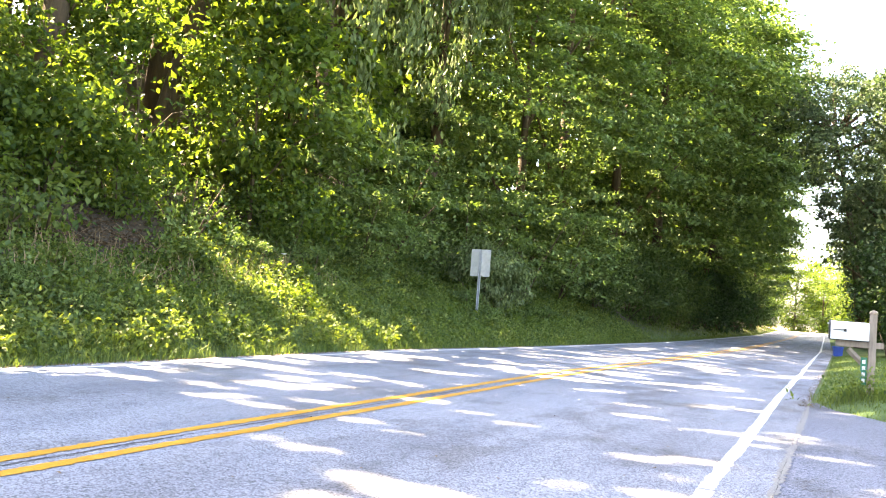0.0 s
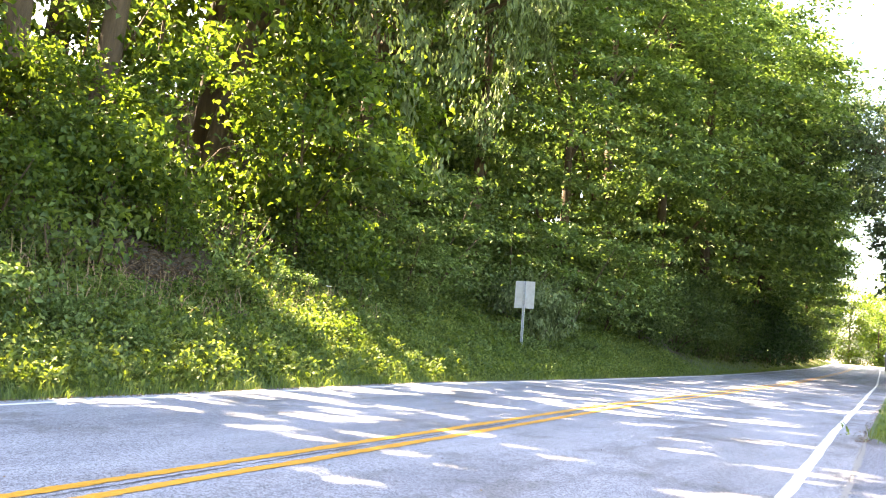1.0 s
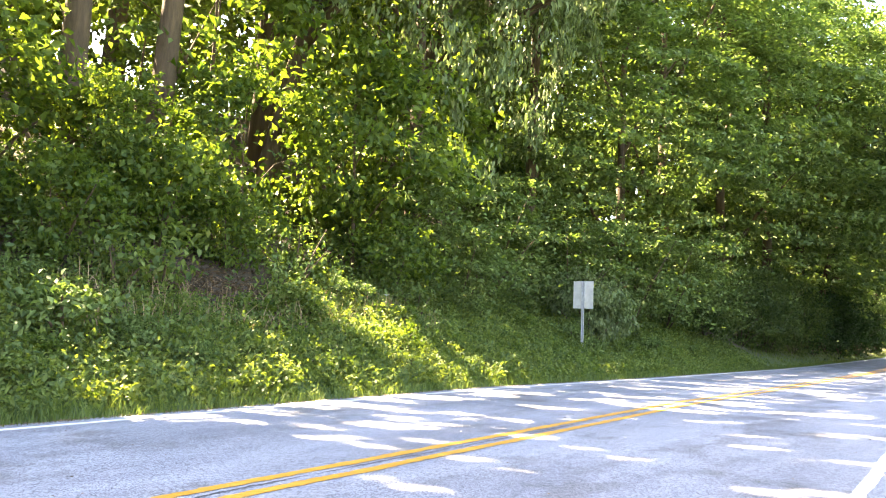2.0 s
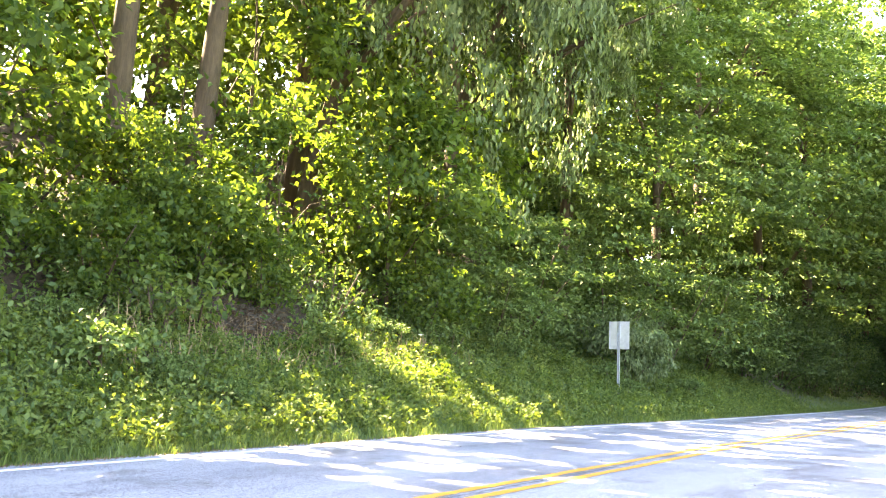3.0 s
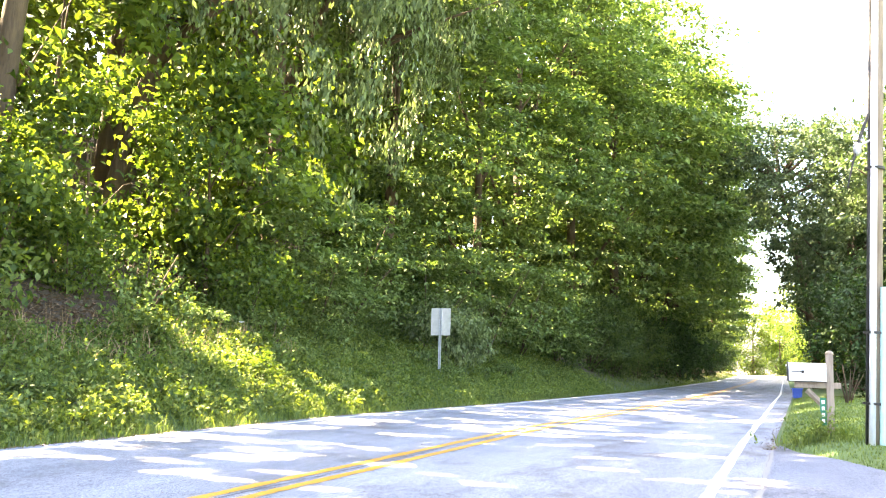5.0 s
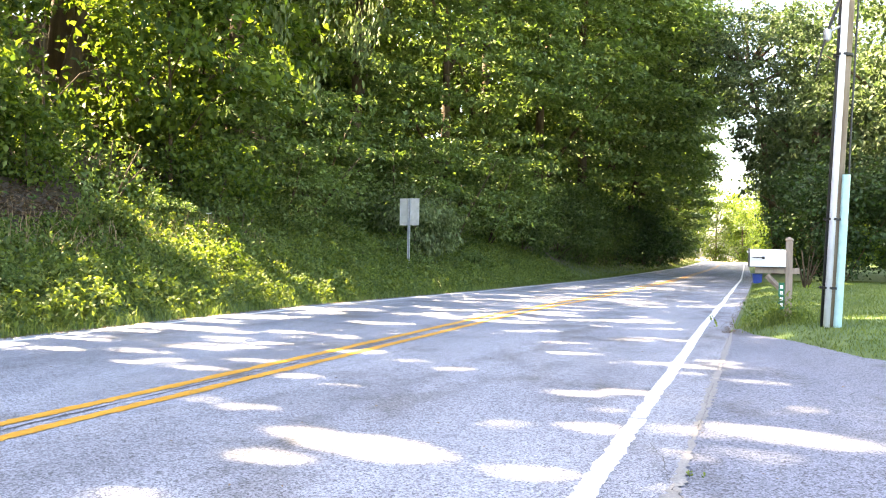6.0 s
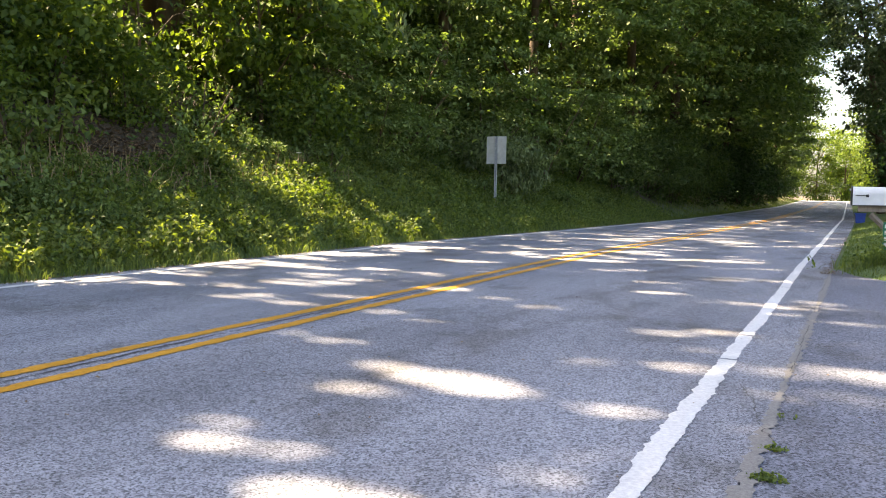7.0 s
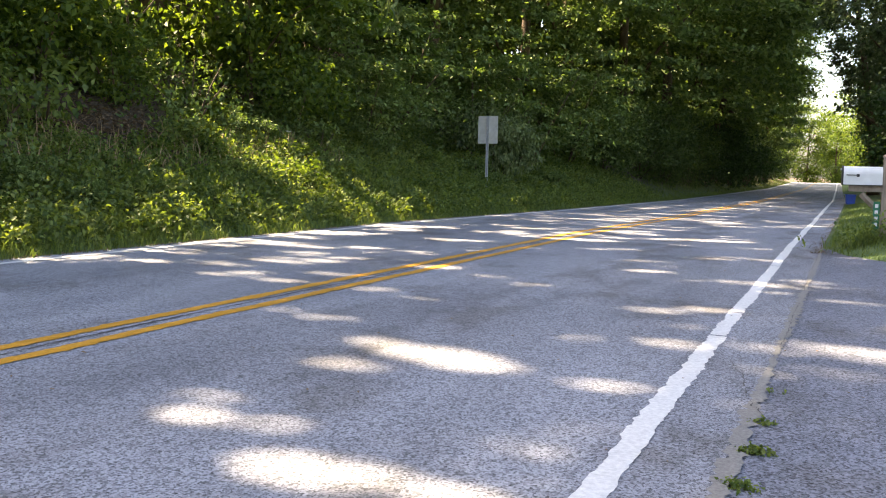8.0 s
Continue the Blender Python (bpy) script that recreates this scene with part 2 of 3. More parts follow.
def shrub(rng, name, height, radius, clumps, per, spread, leaf, leafmat, droop=0.2, habit="round"):
    root = new(name)
    c, u, n, mids = crown_points(rng, (0, 0, height * 0.5), (radius, radius, height * 0.52), clumps, per, spread, droop, 0.35, habit)
    keep = c[:, 2] > -0.3
    c, u, n = c[keep], u[keep], n[keep]
    size = leaf * rng.uniform(0.7, 1.3, len(c))
    crown = new("foliage", leaf_mesh("foliage", c, u, n, size, size * 0.62, leafmat))
    crown.parent = root
    for m in mids[:5]:
        a, b = Vector((0.1 * m[0], 0.1 * m[1], -0.2)), Vector(m)
        q = a.lerp(b, 0.5) + Vector((0, 0, 0.15))
        part("stem", tube(bmesh.new(), [a, q, b], [0.035, 0.025, 0.01], 5), M_BARK, root, smooth=True)
    return root


# ---- lie of the land ----
def road_z(y):
    return np.interp(y, [-40, 14, 23, 42, 100, 155, 175, 260, 600], [0, 0, -0.1, -0.25, -0.4, -0.03, -0.3, -4, -6])


def road_shift(y):
    return np.interp(y, [0, 50, 158, 260], [0, 0, -1.6, -5])


def lawn_edge(y):
    """The lawn's border towards road and driveway."""
    return np.interp(y, [-200, 8.6, 9.4, 10.2, 10.9, 11.7, 12.4, 13.3, 60, 160, 2000], [60, 9.0, 1.9, 1.0, 0.72, 0.38, -0.12, -0.32, -0.3, -1.5, -4])


def ground_z(x, y):
    x, y = np.broadcast_arrays(np.asarray(x, float), np.asarray(y, float))
    xs = x - road_shift(y)
    z = road_z(y) - 0.03
    bank = np.interp(-xs, [7.8, 8.3, 9.3, 10.5, 12, 16, 24, 45, 200], [0.0, 0.1, 0.55, 1.1, 1.9, 4.6, 9.0, 14.0, 18.0])
    z = z + bank * np.interp(y, [60, 110, 170, 300], [1, 0.7, 0.4, 0.0])
    d = np.clip(x - lawn_edge(y), 0, 3)
    z = z + np.interp(d, [0, 0.12, 0.6, 3], [0, 0.05, 0.17, 0.3]) * np.interp(y, [9, 10, 160, 200], [0, 1, 1, 0])
    rough = np.where(-xs > 8.2, 0.12, 0.0)
    return z + rough * (np.sin(x * 2.1 + y * 0.7) + np.sin(y * 1.9 - x)) * 0.5


def sheet(name, xs, ys, zfun, mat):
    gx, gy = np.meshgrid(xs, ys)
    v = np.stack([gx.ravel(), gy.ravel(), zfun(gx, gy).ravel()], 1)
    w = len(xs)
    i = (np.arange(len(ys) - 1)[:, None] * w + np.arange(w - 1)).ravel()[:, None]
    tris = np.concatenate([i + [0, 1, w + 1], i + [0, w + 1, w]], 1).reshape(-1, 3)
    me = arrays_mesh(name, v, tris, mat)
    me.polygons.foreach_set("use_smooth", np.ones(len(tris), dtype=bool))
    return new(name, me)


def ground_material():
    """Litter under the wood, turf on the lawn's side."""
    mat, nt, bsdf = material("earth and turf", 0.95)
    fine = noise_tex(nt, 11, 6, 0.7)
    soil = ramp(nt, fine, [(0.3, (0.022, 0.017, 0.01)), (0.7, (0.1, 0.068, 0.04))])
    turf = ramp(nt, fine, [(0.3, (0.05, 0.095, 0.024)), (0.7, (0.11, 0.17, 0.05))])
    dry = ramp(nt, noise_tex(nt, 0.35, 4), [(0.45, (1, 1, 1)), (0.65, (1.7, 1.25, 1.1))])
    turf = mix(nt, turf, dry, 0.8, "MULTIPLY")
    co = nt.nodes.new("ShaderNodeTexCoord")
    sep = nt.nodes.new("ShaderNodeSeparateXYZ")
    nt.links.new(co.outputs["Object"], sep.inputs[0])
    mr = nt.nodes.new("ShaderNodeMapRange")
    mr.inputs[1].default_value, mr.inputs[2].default_value = -10.5, -8.2
    nt.links.new(sep.outputs[0], mr.inputs[0])
    nt.links.new(mix(nt, soil, turf, mr.outputs[0]), bsdf.inputs["Base Color"])
    bump(nt, bsdf, fine, 0.8, 0.04)
    return mat


M_GROUND = ground_material()
gx = np.concatenate([np.linspace(-1500, -60, 12), np.arange(-55, -14, 2.0), np.arange(-13, -7.0, 0.3), np.arange(-6.5, -1, 1.0), np.arange(-0.7, 3.0, 0.1), np.arange(3.2, 12, 0.6), np.linspace(14, 60, 16), np.linspace(90, 1500, 10)])
gy = np.concatenate([np.linspace(-1500, -40, 10), np.arange(-35, 0, 2.5), np.arange(0, 9, 0.5), np.arange(9, 14, 0.12), np.arange(14.2, 40, 0.6), np.arange(41, 180, 3.0), np.linspace(190, 3000, 18)])
tagged(sheet("ground", gx, gy, ground_z, M_GROUND), "wooded bank and mown lawn beside the road", "ground", kind="structure")

ry = np.concatenate([np.arange(-40, 20, 1.0), np.arange(20, 262, 2.0)])
rx = np.array([-7.85, -6.0, -4.15, -2.4, -0.72, -0.36])


def strip(name, xs, ys, lift, mat):
    """A band along the road that follows its bend."""
    gx2, gy2 = np.meshgrid(xs, ys)
    ob = sheet(name, xs, ys, lambda a, b: road_z(b) + lift, mat)
    v = np.stack([(gx2 + road_shift(gy2)).ravel(), gy2.ravel(), (road_z(gy2) + lift).ravel()], 1)
    ob.data.vertices.foreach_set("co", v.astype(np.float32).ravel())
    return ob


tagged(strip("road", rx, ry, 0.0, M_ROAD), "worn grey asphalt two-lane road dappled with sunlight", "road", kind="structure")
tagged(sheet("driveway", np.array([-0.42, 0.3, 1.0, 3.0, 9.0, 24.0]), np.arange(-40, 13.6, 0.7), lambda x, y: road_z(y) - 0.006 + 0.0 * x, M_DRIVE), "darker grey asphalt driveway apron joining the road", "driveway", kind="structure")
seam_rng = np.random.default_rng(5)


def painted_line(name, x, half, mat, label, lift=0.005, y0=-30.0, y1=158.0, breaks=(), drift=0.0, chips=0.0045):
    """A paint stripe with chipped edges; breaks: where cracks cross it."""
    ys = np.concatenate([np.arange(y0, 0, 0.5), np.arange(0, 16, 0.03), np.arange(16, 40, 0.25), np.arange(40, y1, 2.0)])
    bm = bmesh.new()
    last, j = None, np.zeros(2)
    for y in ys:
        j = 0.55 * j + seam_rng.normal(0, chips, 2)
        if seam_rng.random() < 0.04:
            j[seam_rng.integers(2)] += seam_rng.choice((-1, 1)) * 2.5 * chips
        sway = 0.004 * math.sin(y * 0.9) + 0.003 * math.sin(y * 2.7)
        cx = x + float(road_shift(y)) + sway + float(np.interp(y, [3, 40], [0, drift]))
        z = float(road_z(y)) + lift
        pair = (bm.verts.new((cx - half + j[0], y, z)), bm.verts.new((cx + half + j[1], y, z)))
        if last and not any(abs(y - b) < 0.015 for b in breaks):
            bm.faces.new((last[0], last[1], pair[1], pair[0]))
        last = pair
    return tagged(mesh_object(name, bm, mat), label, "road marking", kind="structure")


painted_line("edge_line_right", -0.70, 0.052, M_WHITE, "chipped white edge line beside the driveway", drift=-0.26, chips=0.005, breaks=(5.6, 6.62, 10.3))
painted_line("edge_line_left", -7.52, 0.055, M_WHITE, "faded white edge line beside the grass bank")
painted_line("centre_line_left", -4.12, 0.055, M_YELLOW, "worn yellow centre line, one of a pair", drift=-0.15)
painted_line("centre_line_right", -3.83, 0.055, M_YELLOW, "worn yellow centre line, one of a pair", drift=-0.2)


def crack(x, y, dx, dy, width, wobble, n=40, mat=M_SEAM, lift=0.004):
    bm = bmesh.new()
    last = None
    for i in range(n + 1):
        t = i / n
        w = width * (0.35 + 0.65 * abs(math.sin(t * 17 + x))) * seam_rng.uniform(0.4, 1.2)
        o = wobble * (math.sin(t * 9 + y) + seam_rng.normal(0, 0.5))
        p = (x + dx * t + (o if abs(dy) >= abs(dx) else 0), y + dy * t + (o if abs(dx) > abs(dy) else 0))
        q = (w, 0) if abs(dy) >= abs(dx) else (0, w)
        pair = (bm.verts.new((p[0] - q[0], p[1] - q[1], lift)), bm.verts.new((p[0] + q[0], p[1] + q[1], lift)))
        if last:
            bm.faces.new((last[0], last[1], pair[1], pair[0]))
        last = pair
    bm.normal_update()
    bmesh.ops.recalc_face_normals(bm, faces=bm.faces)
    tagged(mesh_object("pavement_crack", bm, mat), "dark crack in the worn asphalt", "crack", "cracks in the asphalt", "structure")


for y0, y1 in ((-5.0, 1.2), (5.4, 7.4), (8.2, 9.4), (10.1, 12.6)):
    crack(-0.31 - 0.005 * y0, y0, -0.01, y1 - y0, 0.003, 0.006, int(30 * (y1 - y0)))
crack(-0.29, -6, -0.08, 19.5, 0.045, 0.012, 600, M_DIRT, 0.002)
crack(-3.97, 1.0, -0.05, 9.0, 0.014, 0.014, 160)
crack(-0.55, 4.9, 0.25, -1.1, 0.004, 0.012)
crack(-0.9, 6.6, 0.7, 0.1, 0.005, 0.012)
crack(-1.2, 5.6, 0.9, -0.1, 0.004, 0.012)
crack(-0.9, 10.3, 0.5, 0.05, 0.012, 0.01)
crack(-0.1, 4.0, 1.6, -0.2, 0.005, 0.02)

# ---- openings of the wood's canopy ----
# chosen lit spots, crowns are cut to suit: place on the level ground, half length, half width
ROAD_GAPS = ((-2.45, 4.33, 0.26, 0.06), (-2.05, 4.2, 0.34, 0.12), (-1.75, 4.08, 0.2, 0.1), (-2.3, 3.76, 0.22, 0.045), (-2.35, 2.68, 0.17, 0.05),
             (-2.52, 2.93, 0.09, 0.015), (-1.65, 2.35, 0.18, 0.09), (-1.4, 2.42, 0.1, 0.03), (-1.07, 2.39, 0.1, 0.05), (-2.0, 2.74, 0.09, 0.02), (-1.38, 3.04, 0.08, 0.02),
             (-1.01, 3.39, 0.07, 0.03), (-1.05, 4.0, 0.12, 0.03), (-1.46, 5.07, 0.1, 0.025), (-1.85, 5.9, 0.12, 0.025), (-3.63, 4.99, 0.08, 0.02), (-3.18, 4.88, 0.17, 0.055),
             (-3.56, 6.22, 0.15, 0.035), (-3.03, 5.9, 0.14, 0.025), (-2.55, 7.2, 0.2, 0.05))
DRIVE_GAPS = ((-1.26, 6.4, 0.15, 0.045), (-1.08, 5.88, 0.2, 0.06), (-0.92, 5.2, 0.15, 0.05), (-0.93, 6.66, 0.18, 0.04), (-0.5, 5.95, 0.18, 0.05), (-0.42, 5.37, 0.15, 0.04), (0.1, 5.6, 0.36, 0.11),
              (0.4, 5.4, 0.3, 0.12), (-0.03, 4.86, 0.13, 0.045), (-0.47, 4.64, 0.16, 0.04), (2.2, 13.6, 1.3, 0.12))
FAR_GAPS = ((-7.4, 6.6, 0.25, 0.08), (-6.6, 6.7, 0.3, 0.08), (-5.7, 6.9, 0.22, 0.07), (-6.9, 7.5, 0.25, 0.05), (-5.76, 8.35, 0.28, 0.09), (-3.87, 7.97, 0.28, 0.1), (-7.22, 13.26, 0.5, 0.22),
            (-3.65, 12.49, 0.55, 0.2), (-2.0, 13.64, 0.6, 0.2), (-5.2, 11.2, 0.4, 0.12))
BANK_GAPS = ((-9.6, 12.9, 0.7, 0.6), (-9.2, 14.1, 0.7, 0.6), (-8.7, 12.8, 0.6, 0.6), (-8.3, 13.5, 0.5, 0.5), (-8.2, 15.2, 0.5, 0.4), (-8.9, 10.2, 0.3, 0.2), (-8.0, 6.2, 0.35, 0.2), (-7.8, 9.4, 0.2, 0.15))
gap_rng = np.random.default_rng(21)


def openings(n, x0, x1, y0, y1, a0, a1, b0, b1, front=None):
    """Openings strewn over a stretch; those with a front end on the leaves of the wood's face at about that x."""
    u = gap_rng.uniform
    made = []
    for _ in range(n):
        x = u(x0, x1)
        made.append((x, u(y0, y1), u(a0, a1), u(b0, b1), -1.0 if front is None else (x - front) * math.tan(SUN_ELEV) + u(0.0, 3.2)))
    return made


GAPS = [(*g, -1.0) for g in ROAD_GAPS + DRIVE_GAPS + FAR_GAPS + BANK_GAPS]
GAPS += openings(34, -7.4, -4.4, 6.2, 9.5, 0.08, 0.3, 0.005, 0.04) + openings(100, -7.4, 0.4, 7.4, 18.0, 0.08, 0.36, 0.005, 0.045)
GAPS += openings(18, -7.4, 2.5, 18.0, 45.0, 0.3, 0.9, 0.04, 0.15)
GAPS += openings(200, -12.6, -6.8, -2.0, 18.0, 0.2, 0.7, 0.1, 0.35, -13.5) + openings(110, -10.6, -6.8, 8.0, 20.0, 0.2, 0.6, 0.12, 0.35, -13.0)
GAPS += openings(80, -7.6, 0.0, 16.0, 40.0, 0.2, 0.6, 0.1, 0.3, -10.5) + openings(75, -8.0, -2.5, 12.5, 22.0, 0.15, 0.45, 0.08, 0.25, -10.5) + openings(70, -8.0, -3.5, 19.0, 44.0, 0.2, 0.6, 0.12, 0.35, -11.5) + openings(110, -5.0, 10.0, 24.0, 66.0, 0.3, 0.9, 0.2, 0.5, -10.0)


def let_light_in(root, strays=0.02):
    """Gives a tree a crown of its own, leaves cut away along the sun's rays to light the spots in GAPS."""
    bpy.context.view_layer.update()
    for ob in root.children:
        if ob.name.split(".")[0] not in ("crown", "foliage"):
            continue
        me = ob.data
        v = np.empty(len(me.vertices) * 3, np.float32)
        me.vertices.foreach_get("co", v)
        v = v.reshape(-1, 4, 3).astype(float)
        m = np.array(root.matrix_basis)
        w = v.mean(1) @ m[:3, :3].T + m[:3, 3]
        g = w[:, :2] - np.array(SUN[:2]) * (w[:, 2:] / SUN.z)
        ok = np.ones(len(v), bool)
        for x, y, a, b, low in GAPS:
            near = np.nonzero((np.abs(g[:, 1] - y) < a + b + 0.4) & (np.abs(g[:, 0] - x) < a + b + 0.4) & (w[:, 2] > low))[0]
            if not len(near):
                continue
            d = g[near] - np.array([x, y])
            along = d[:, 0] * SUN_AZ[0] + d[:, 1] * SUN_AZ[1]
            across = -d[:, 0] * SUN_AZ[1] + d[:, 1] * SUN_AZ[0]
            ragged = 0.3 * np.sin(7 / a * along + 5 * x) * np.sin(3 / b * across + 3 * y) + 0.25 * np.sin(19 * along + 31 * across + x)
            ok[near] &= (along / (a + 0.08)) ** 2 + (across / (b + 0.07)) ** 2 > 1 + ragged
        ok |= np.random.default_rng(len(v)).random(len(v)) < strays
        v = v[ok].reshape(-1, 3)
        i = np.arange(len(v) // 4)[:, None] * 4
        ob.data = arrays_mesh(me.name, v, np.concatenate([i + [0, 1, 2], i + [0, 2, 3]], 1).reshape(-1, 3), me.materials[0])


# ---- trees of the wood ----
rng = np.random.default_rng(11)


def place(ob, x, y, z=None, turn=0.0, scale=1.0):
    ob.matrix_basis = spot(x, y, turn, scale, z)
    return ob


def spot(x, y, turn=0.0, scale=1.0, z=None):
    z = float(ground_z(x, y)) if z is None else z
    return pose(x, y, z, 0, 0, turn) @ Matrix.Scale(scale, 4)


WOOD = "trees of the roadside wood"
maple = tagged(tree(rng, "tree", 18, 2.0, (4.4, 4.4), 130, 150, 0.44, 0.23, L_MAPLE, 0.26), "tall maple with yellow-green leaves on the bank", "tree", WOOD)
elm = tagged(tree(rng, "tree", 19, 1.0, (4.6, 4.6), 190, 150, 0.42, 0.21, L_ELM, 0.25, habit="tier"), "tall tree with layered deep green leaves on the bank", "tree", WOOD)
willow = tagged(tree(rng, "tree", 19, 2.0, (4.8, 4.8), 230, 95, 0.42, 0.22, L_WILLOW, 0.25, droop=1.3, habit="hang"), "tall tree with drooping grey-green leaves on the bank", "tree", WOOD)
far_elm = tagged(tree(rng, "tree", 19, 0.8, (4.8, 4.8), 170, 95, 0.5, 0.26, L_ELM, 0.25, limbs=4, habit="tier"), "tall deep green tree farther along the bank", "tree", WOOD)
place(far_elm, -12, 80, turn=170, scale=1.1)
hill_maple = tagged(tree(rng, "tree", 19, 2.0, (4.8, 4.8), 140, 110, 0.5, 0.24, L_MAPLE, 0.26, limbs=4), "yellow-green maple deeper in the wood", "tree", WOOD)
place(hill_maple, -25, 8.0, turn=250, scale=1.1)
place(maple, -22.5, 4.5, turn=20)
place(elm, -13.5, 27.0, turn=40)
place(willow, -13.0, 19.0, turn=70)
for src, x, y, turn, s in (
        (maple, -23.5, -1.0, 130, 0.95), (maple, -27.0, 4.0, 60, 1.0), (hill_maple, -21, 15, 10, 1.1), (hill_maple, -22, 1, 300, 1.1), (maple, -22, -7, 80, 1.0), (maple, -23.0, 10.5, 200, 1.05),
        (far_elm, -17.5, 23.5, 160, 1.1), (elm, -12.5, 34, 120, 1.0), (elm, -12.6, 40, 200, 1.3), (hill_maple, -17, 30, 55, 1.2), (elm, -12.0, 47, 300, 1.3),
        (hill_maple, -17.5, 39, 210, 1.25), (far_elm, -11.5, 58, 15, 1.1), (far_elm, -17, 47, 280, 1.2), (far_elm, -11.5, 68, 95, 1.1),
        (hill_maple, -18, 57, 140, 1.25), (far_elm, -13, 94, 230, 1.1), (hill_maple, -13, 108, 20, 1.1), (far_elm, -14, 124, 310, 1.1), (hill_maple, -15, 142, 60, 1.1), (far_elm, -23, 24, 77, 1.2), (far_elm, -10.6, 53, 250, 1.3), (far_elm, -10.4, 64, 210, 1.35), (far_elm, -10.0, 77, 33, 1.45), (far_elm, -10.0, 90, 133, 1.4), (far_elm, -11.5, 101, 210, 1.3), (far_elm, -10.5, 116, 290, 1.0), (far_elm, -12, 134, 25, 0.95), (far_elm, -17, 73, 0, 1.2), (far_elm, -18, 90, 60, 1.2), (far_elm, -20, 110, 100, 1.3), (hill_maple, -18, 18, 310, 1.1), (far_elm, -19, 33, 20, 1.2)):
    copy_thing(src, spot(x, y, turn, s))

# two bare-stemmed trees whose trunks show under high crowns
bare = tagged(tree(rng, "tree", 18, 8.5, (4.0, 4.0), 110, 220, 0.45, 0.16, L_MAPLE, 0.3, lean=(0.5, -0.2)), "maple with a bare leaning trunk and a high crown", "tree", WOOD)
place(bare, -14.5, 9.5, turn=0)
copy_thing(bare, spot(-14.2, 11.5, 75, 1.0))
# unseen extra trees, added so that their crowns keep sun off the near road
copy_thing(bare, spot(-14.8, 5.2, 140, 1.0))
copy_thing(bare, spot(-15.4, -0.5, 220, 1.05))
copy_thing(bare, spot(-17.0, 2.4, 300, 1.05))
overhang = tagged(tree(rng, "tree", 17, 4.5, (5.4, 4.8), 330, 110, 0.42, 0.19, L_WILLOW, 0.28, droop=1.6, lean=(5.5, 0), habit="hang"), "tree leaning over the road with drooping leaves", "tree", WOOD)
place(overhang, -15.2, 15.5)
copy_thing(overhang, spot(-16.0, 21.5, 25, 1.0))
sapling = tagged(tree(rng, "tree", 6.0, 0.6, (2.3, 2.3), 60, 115, 0.36, 0.2, L_MAPLE, 0.06, limbs=5), "young maple with bright leaves at the wood's edge", "tree", "young trees at the wood's edge")
place(sapling, -12.9, 4.9)
for x, y, turn, s in ((-13.2, 2.6, 80, 1.05), (-13.0, 9.4, 150, 0.5), (-13.0, 12.8, 230, 0.7), (-12.6, 15.8, 300, 1.0), (-13.5, -1.5, 20, 1.1), (-15.5, 4.5, 190, 1.3), (-15.8, 14, 60, 1.3), (-13.6, 18.5, 110, 1.25)):
    copy_thing(sapling, spot(x, y, turn, s))

ridge = tagged(tree(rng, "tree", 9, 0.0, (4.6, 4.6), 80, 55, 0.7, 0.4, L_MAPLE, 0.2), "bright young tree high on the wooded hill", "tree", "trees on the hill")
place(ridge, -27.0, -6.0)
for k in range(1, 15):
    copy_thing(ridge, spot(-27.0 - 2.5 * (k % 3), -6.0 + 5.5 * k, 67 * k, 1.0 + 0.1 * (k % 4)))

# ---- undergrowth along the bank ----
BRUSH = "bushes along the bank"
bush_a = tagged(shrub(rng, "bush", 4.2, 1.9, 70, 85, 0.34, 0.155, L_ELM, habit="tier"), "tall leafy bush at the edge of the wood", "bush", BRUSH)
bush_b = tagged(shrub(rng, "bush", 2.6, 1.5, 45, 70, 0.3, 0.16, L_MAPLE), "yellow-green leafy bush at the edge of the wood", "bush", BRUSH)
bush_c = tagged(shrub(rng, "bush", 2.0, 1.2, 40, 90, 0.26, 0.12, L_WILLOW, 1.2), "pale green arching bush beside the road sign", "bush", BRUSH)
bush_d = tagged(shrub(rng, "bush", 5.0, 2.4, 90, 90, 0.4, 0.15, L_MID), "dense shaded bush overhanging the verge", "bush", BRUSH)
place(bush_a, -12.8, 17.5)
place(bush_b, -14.0, 7.5)
place(bush_c, -10.1, 24.6)
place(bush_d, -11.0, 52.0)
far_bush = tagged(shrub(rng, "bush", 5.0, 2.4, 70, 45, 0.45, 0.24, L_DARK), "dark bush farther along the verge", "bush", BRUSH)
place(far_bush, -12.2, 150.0)
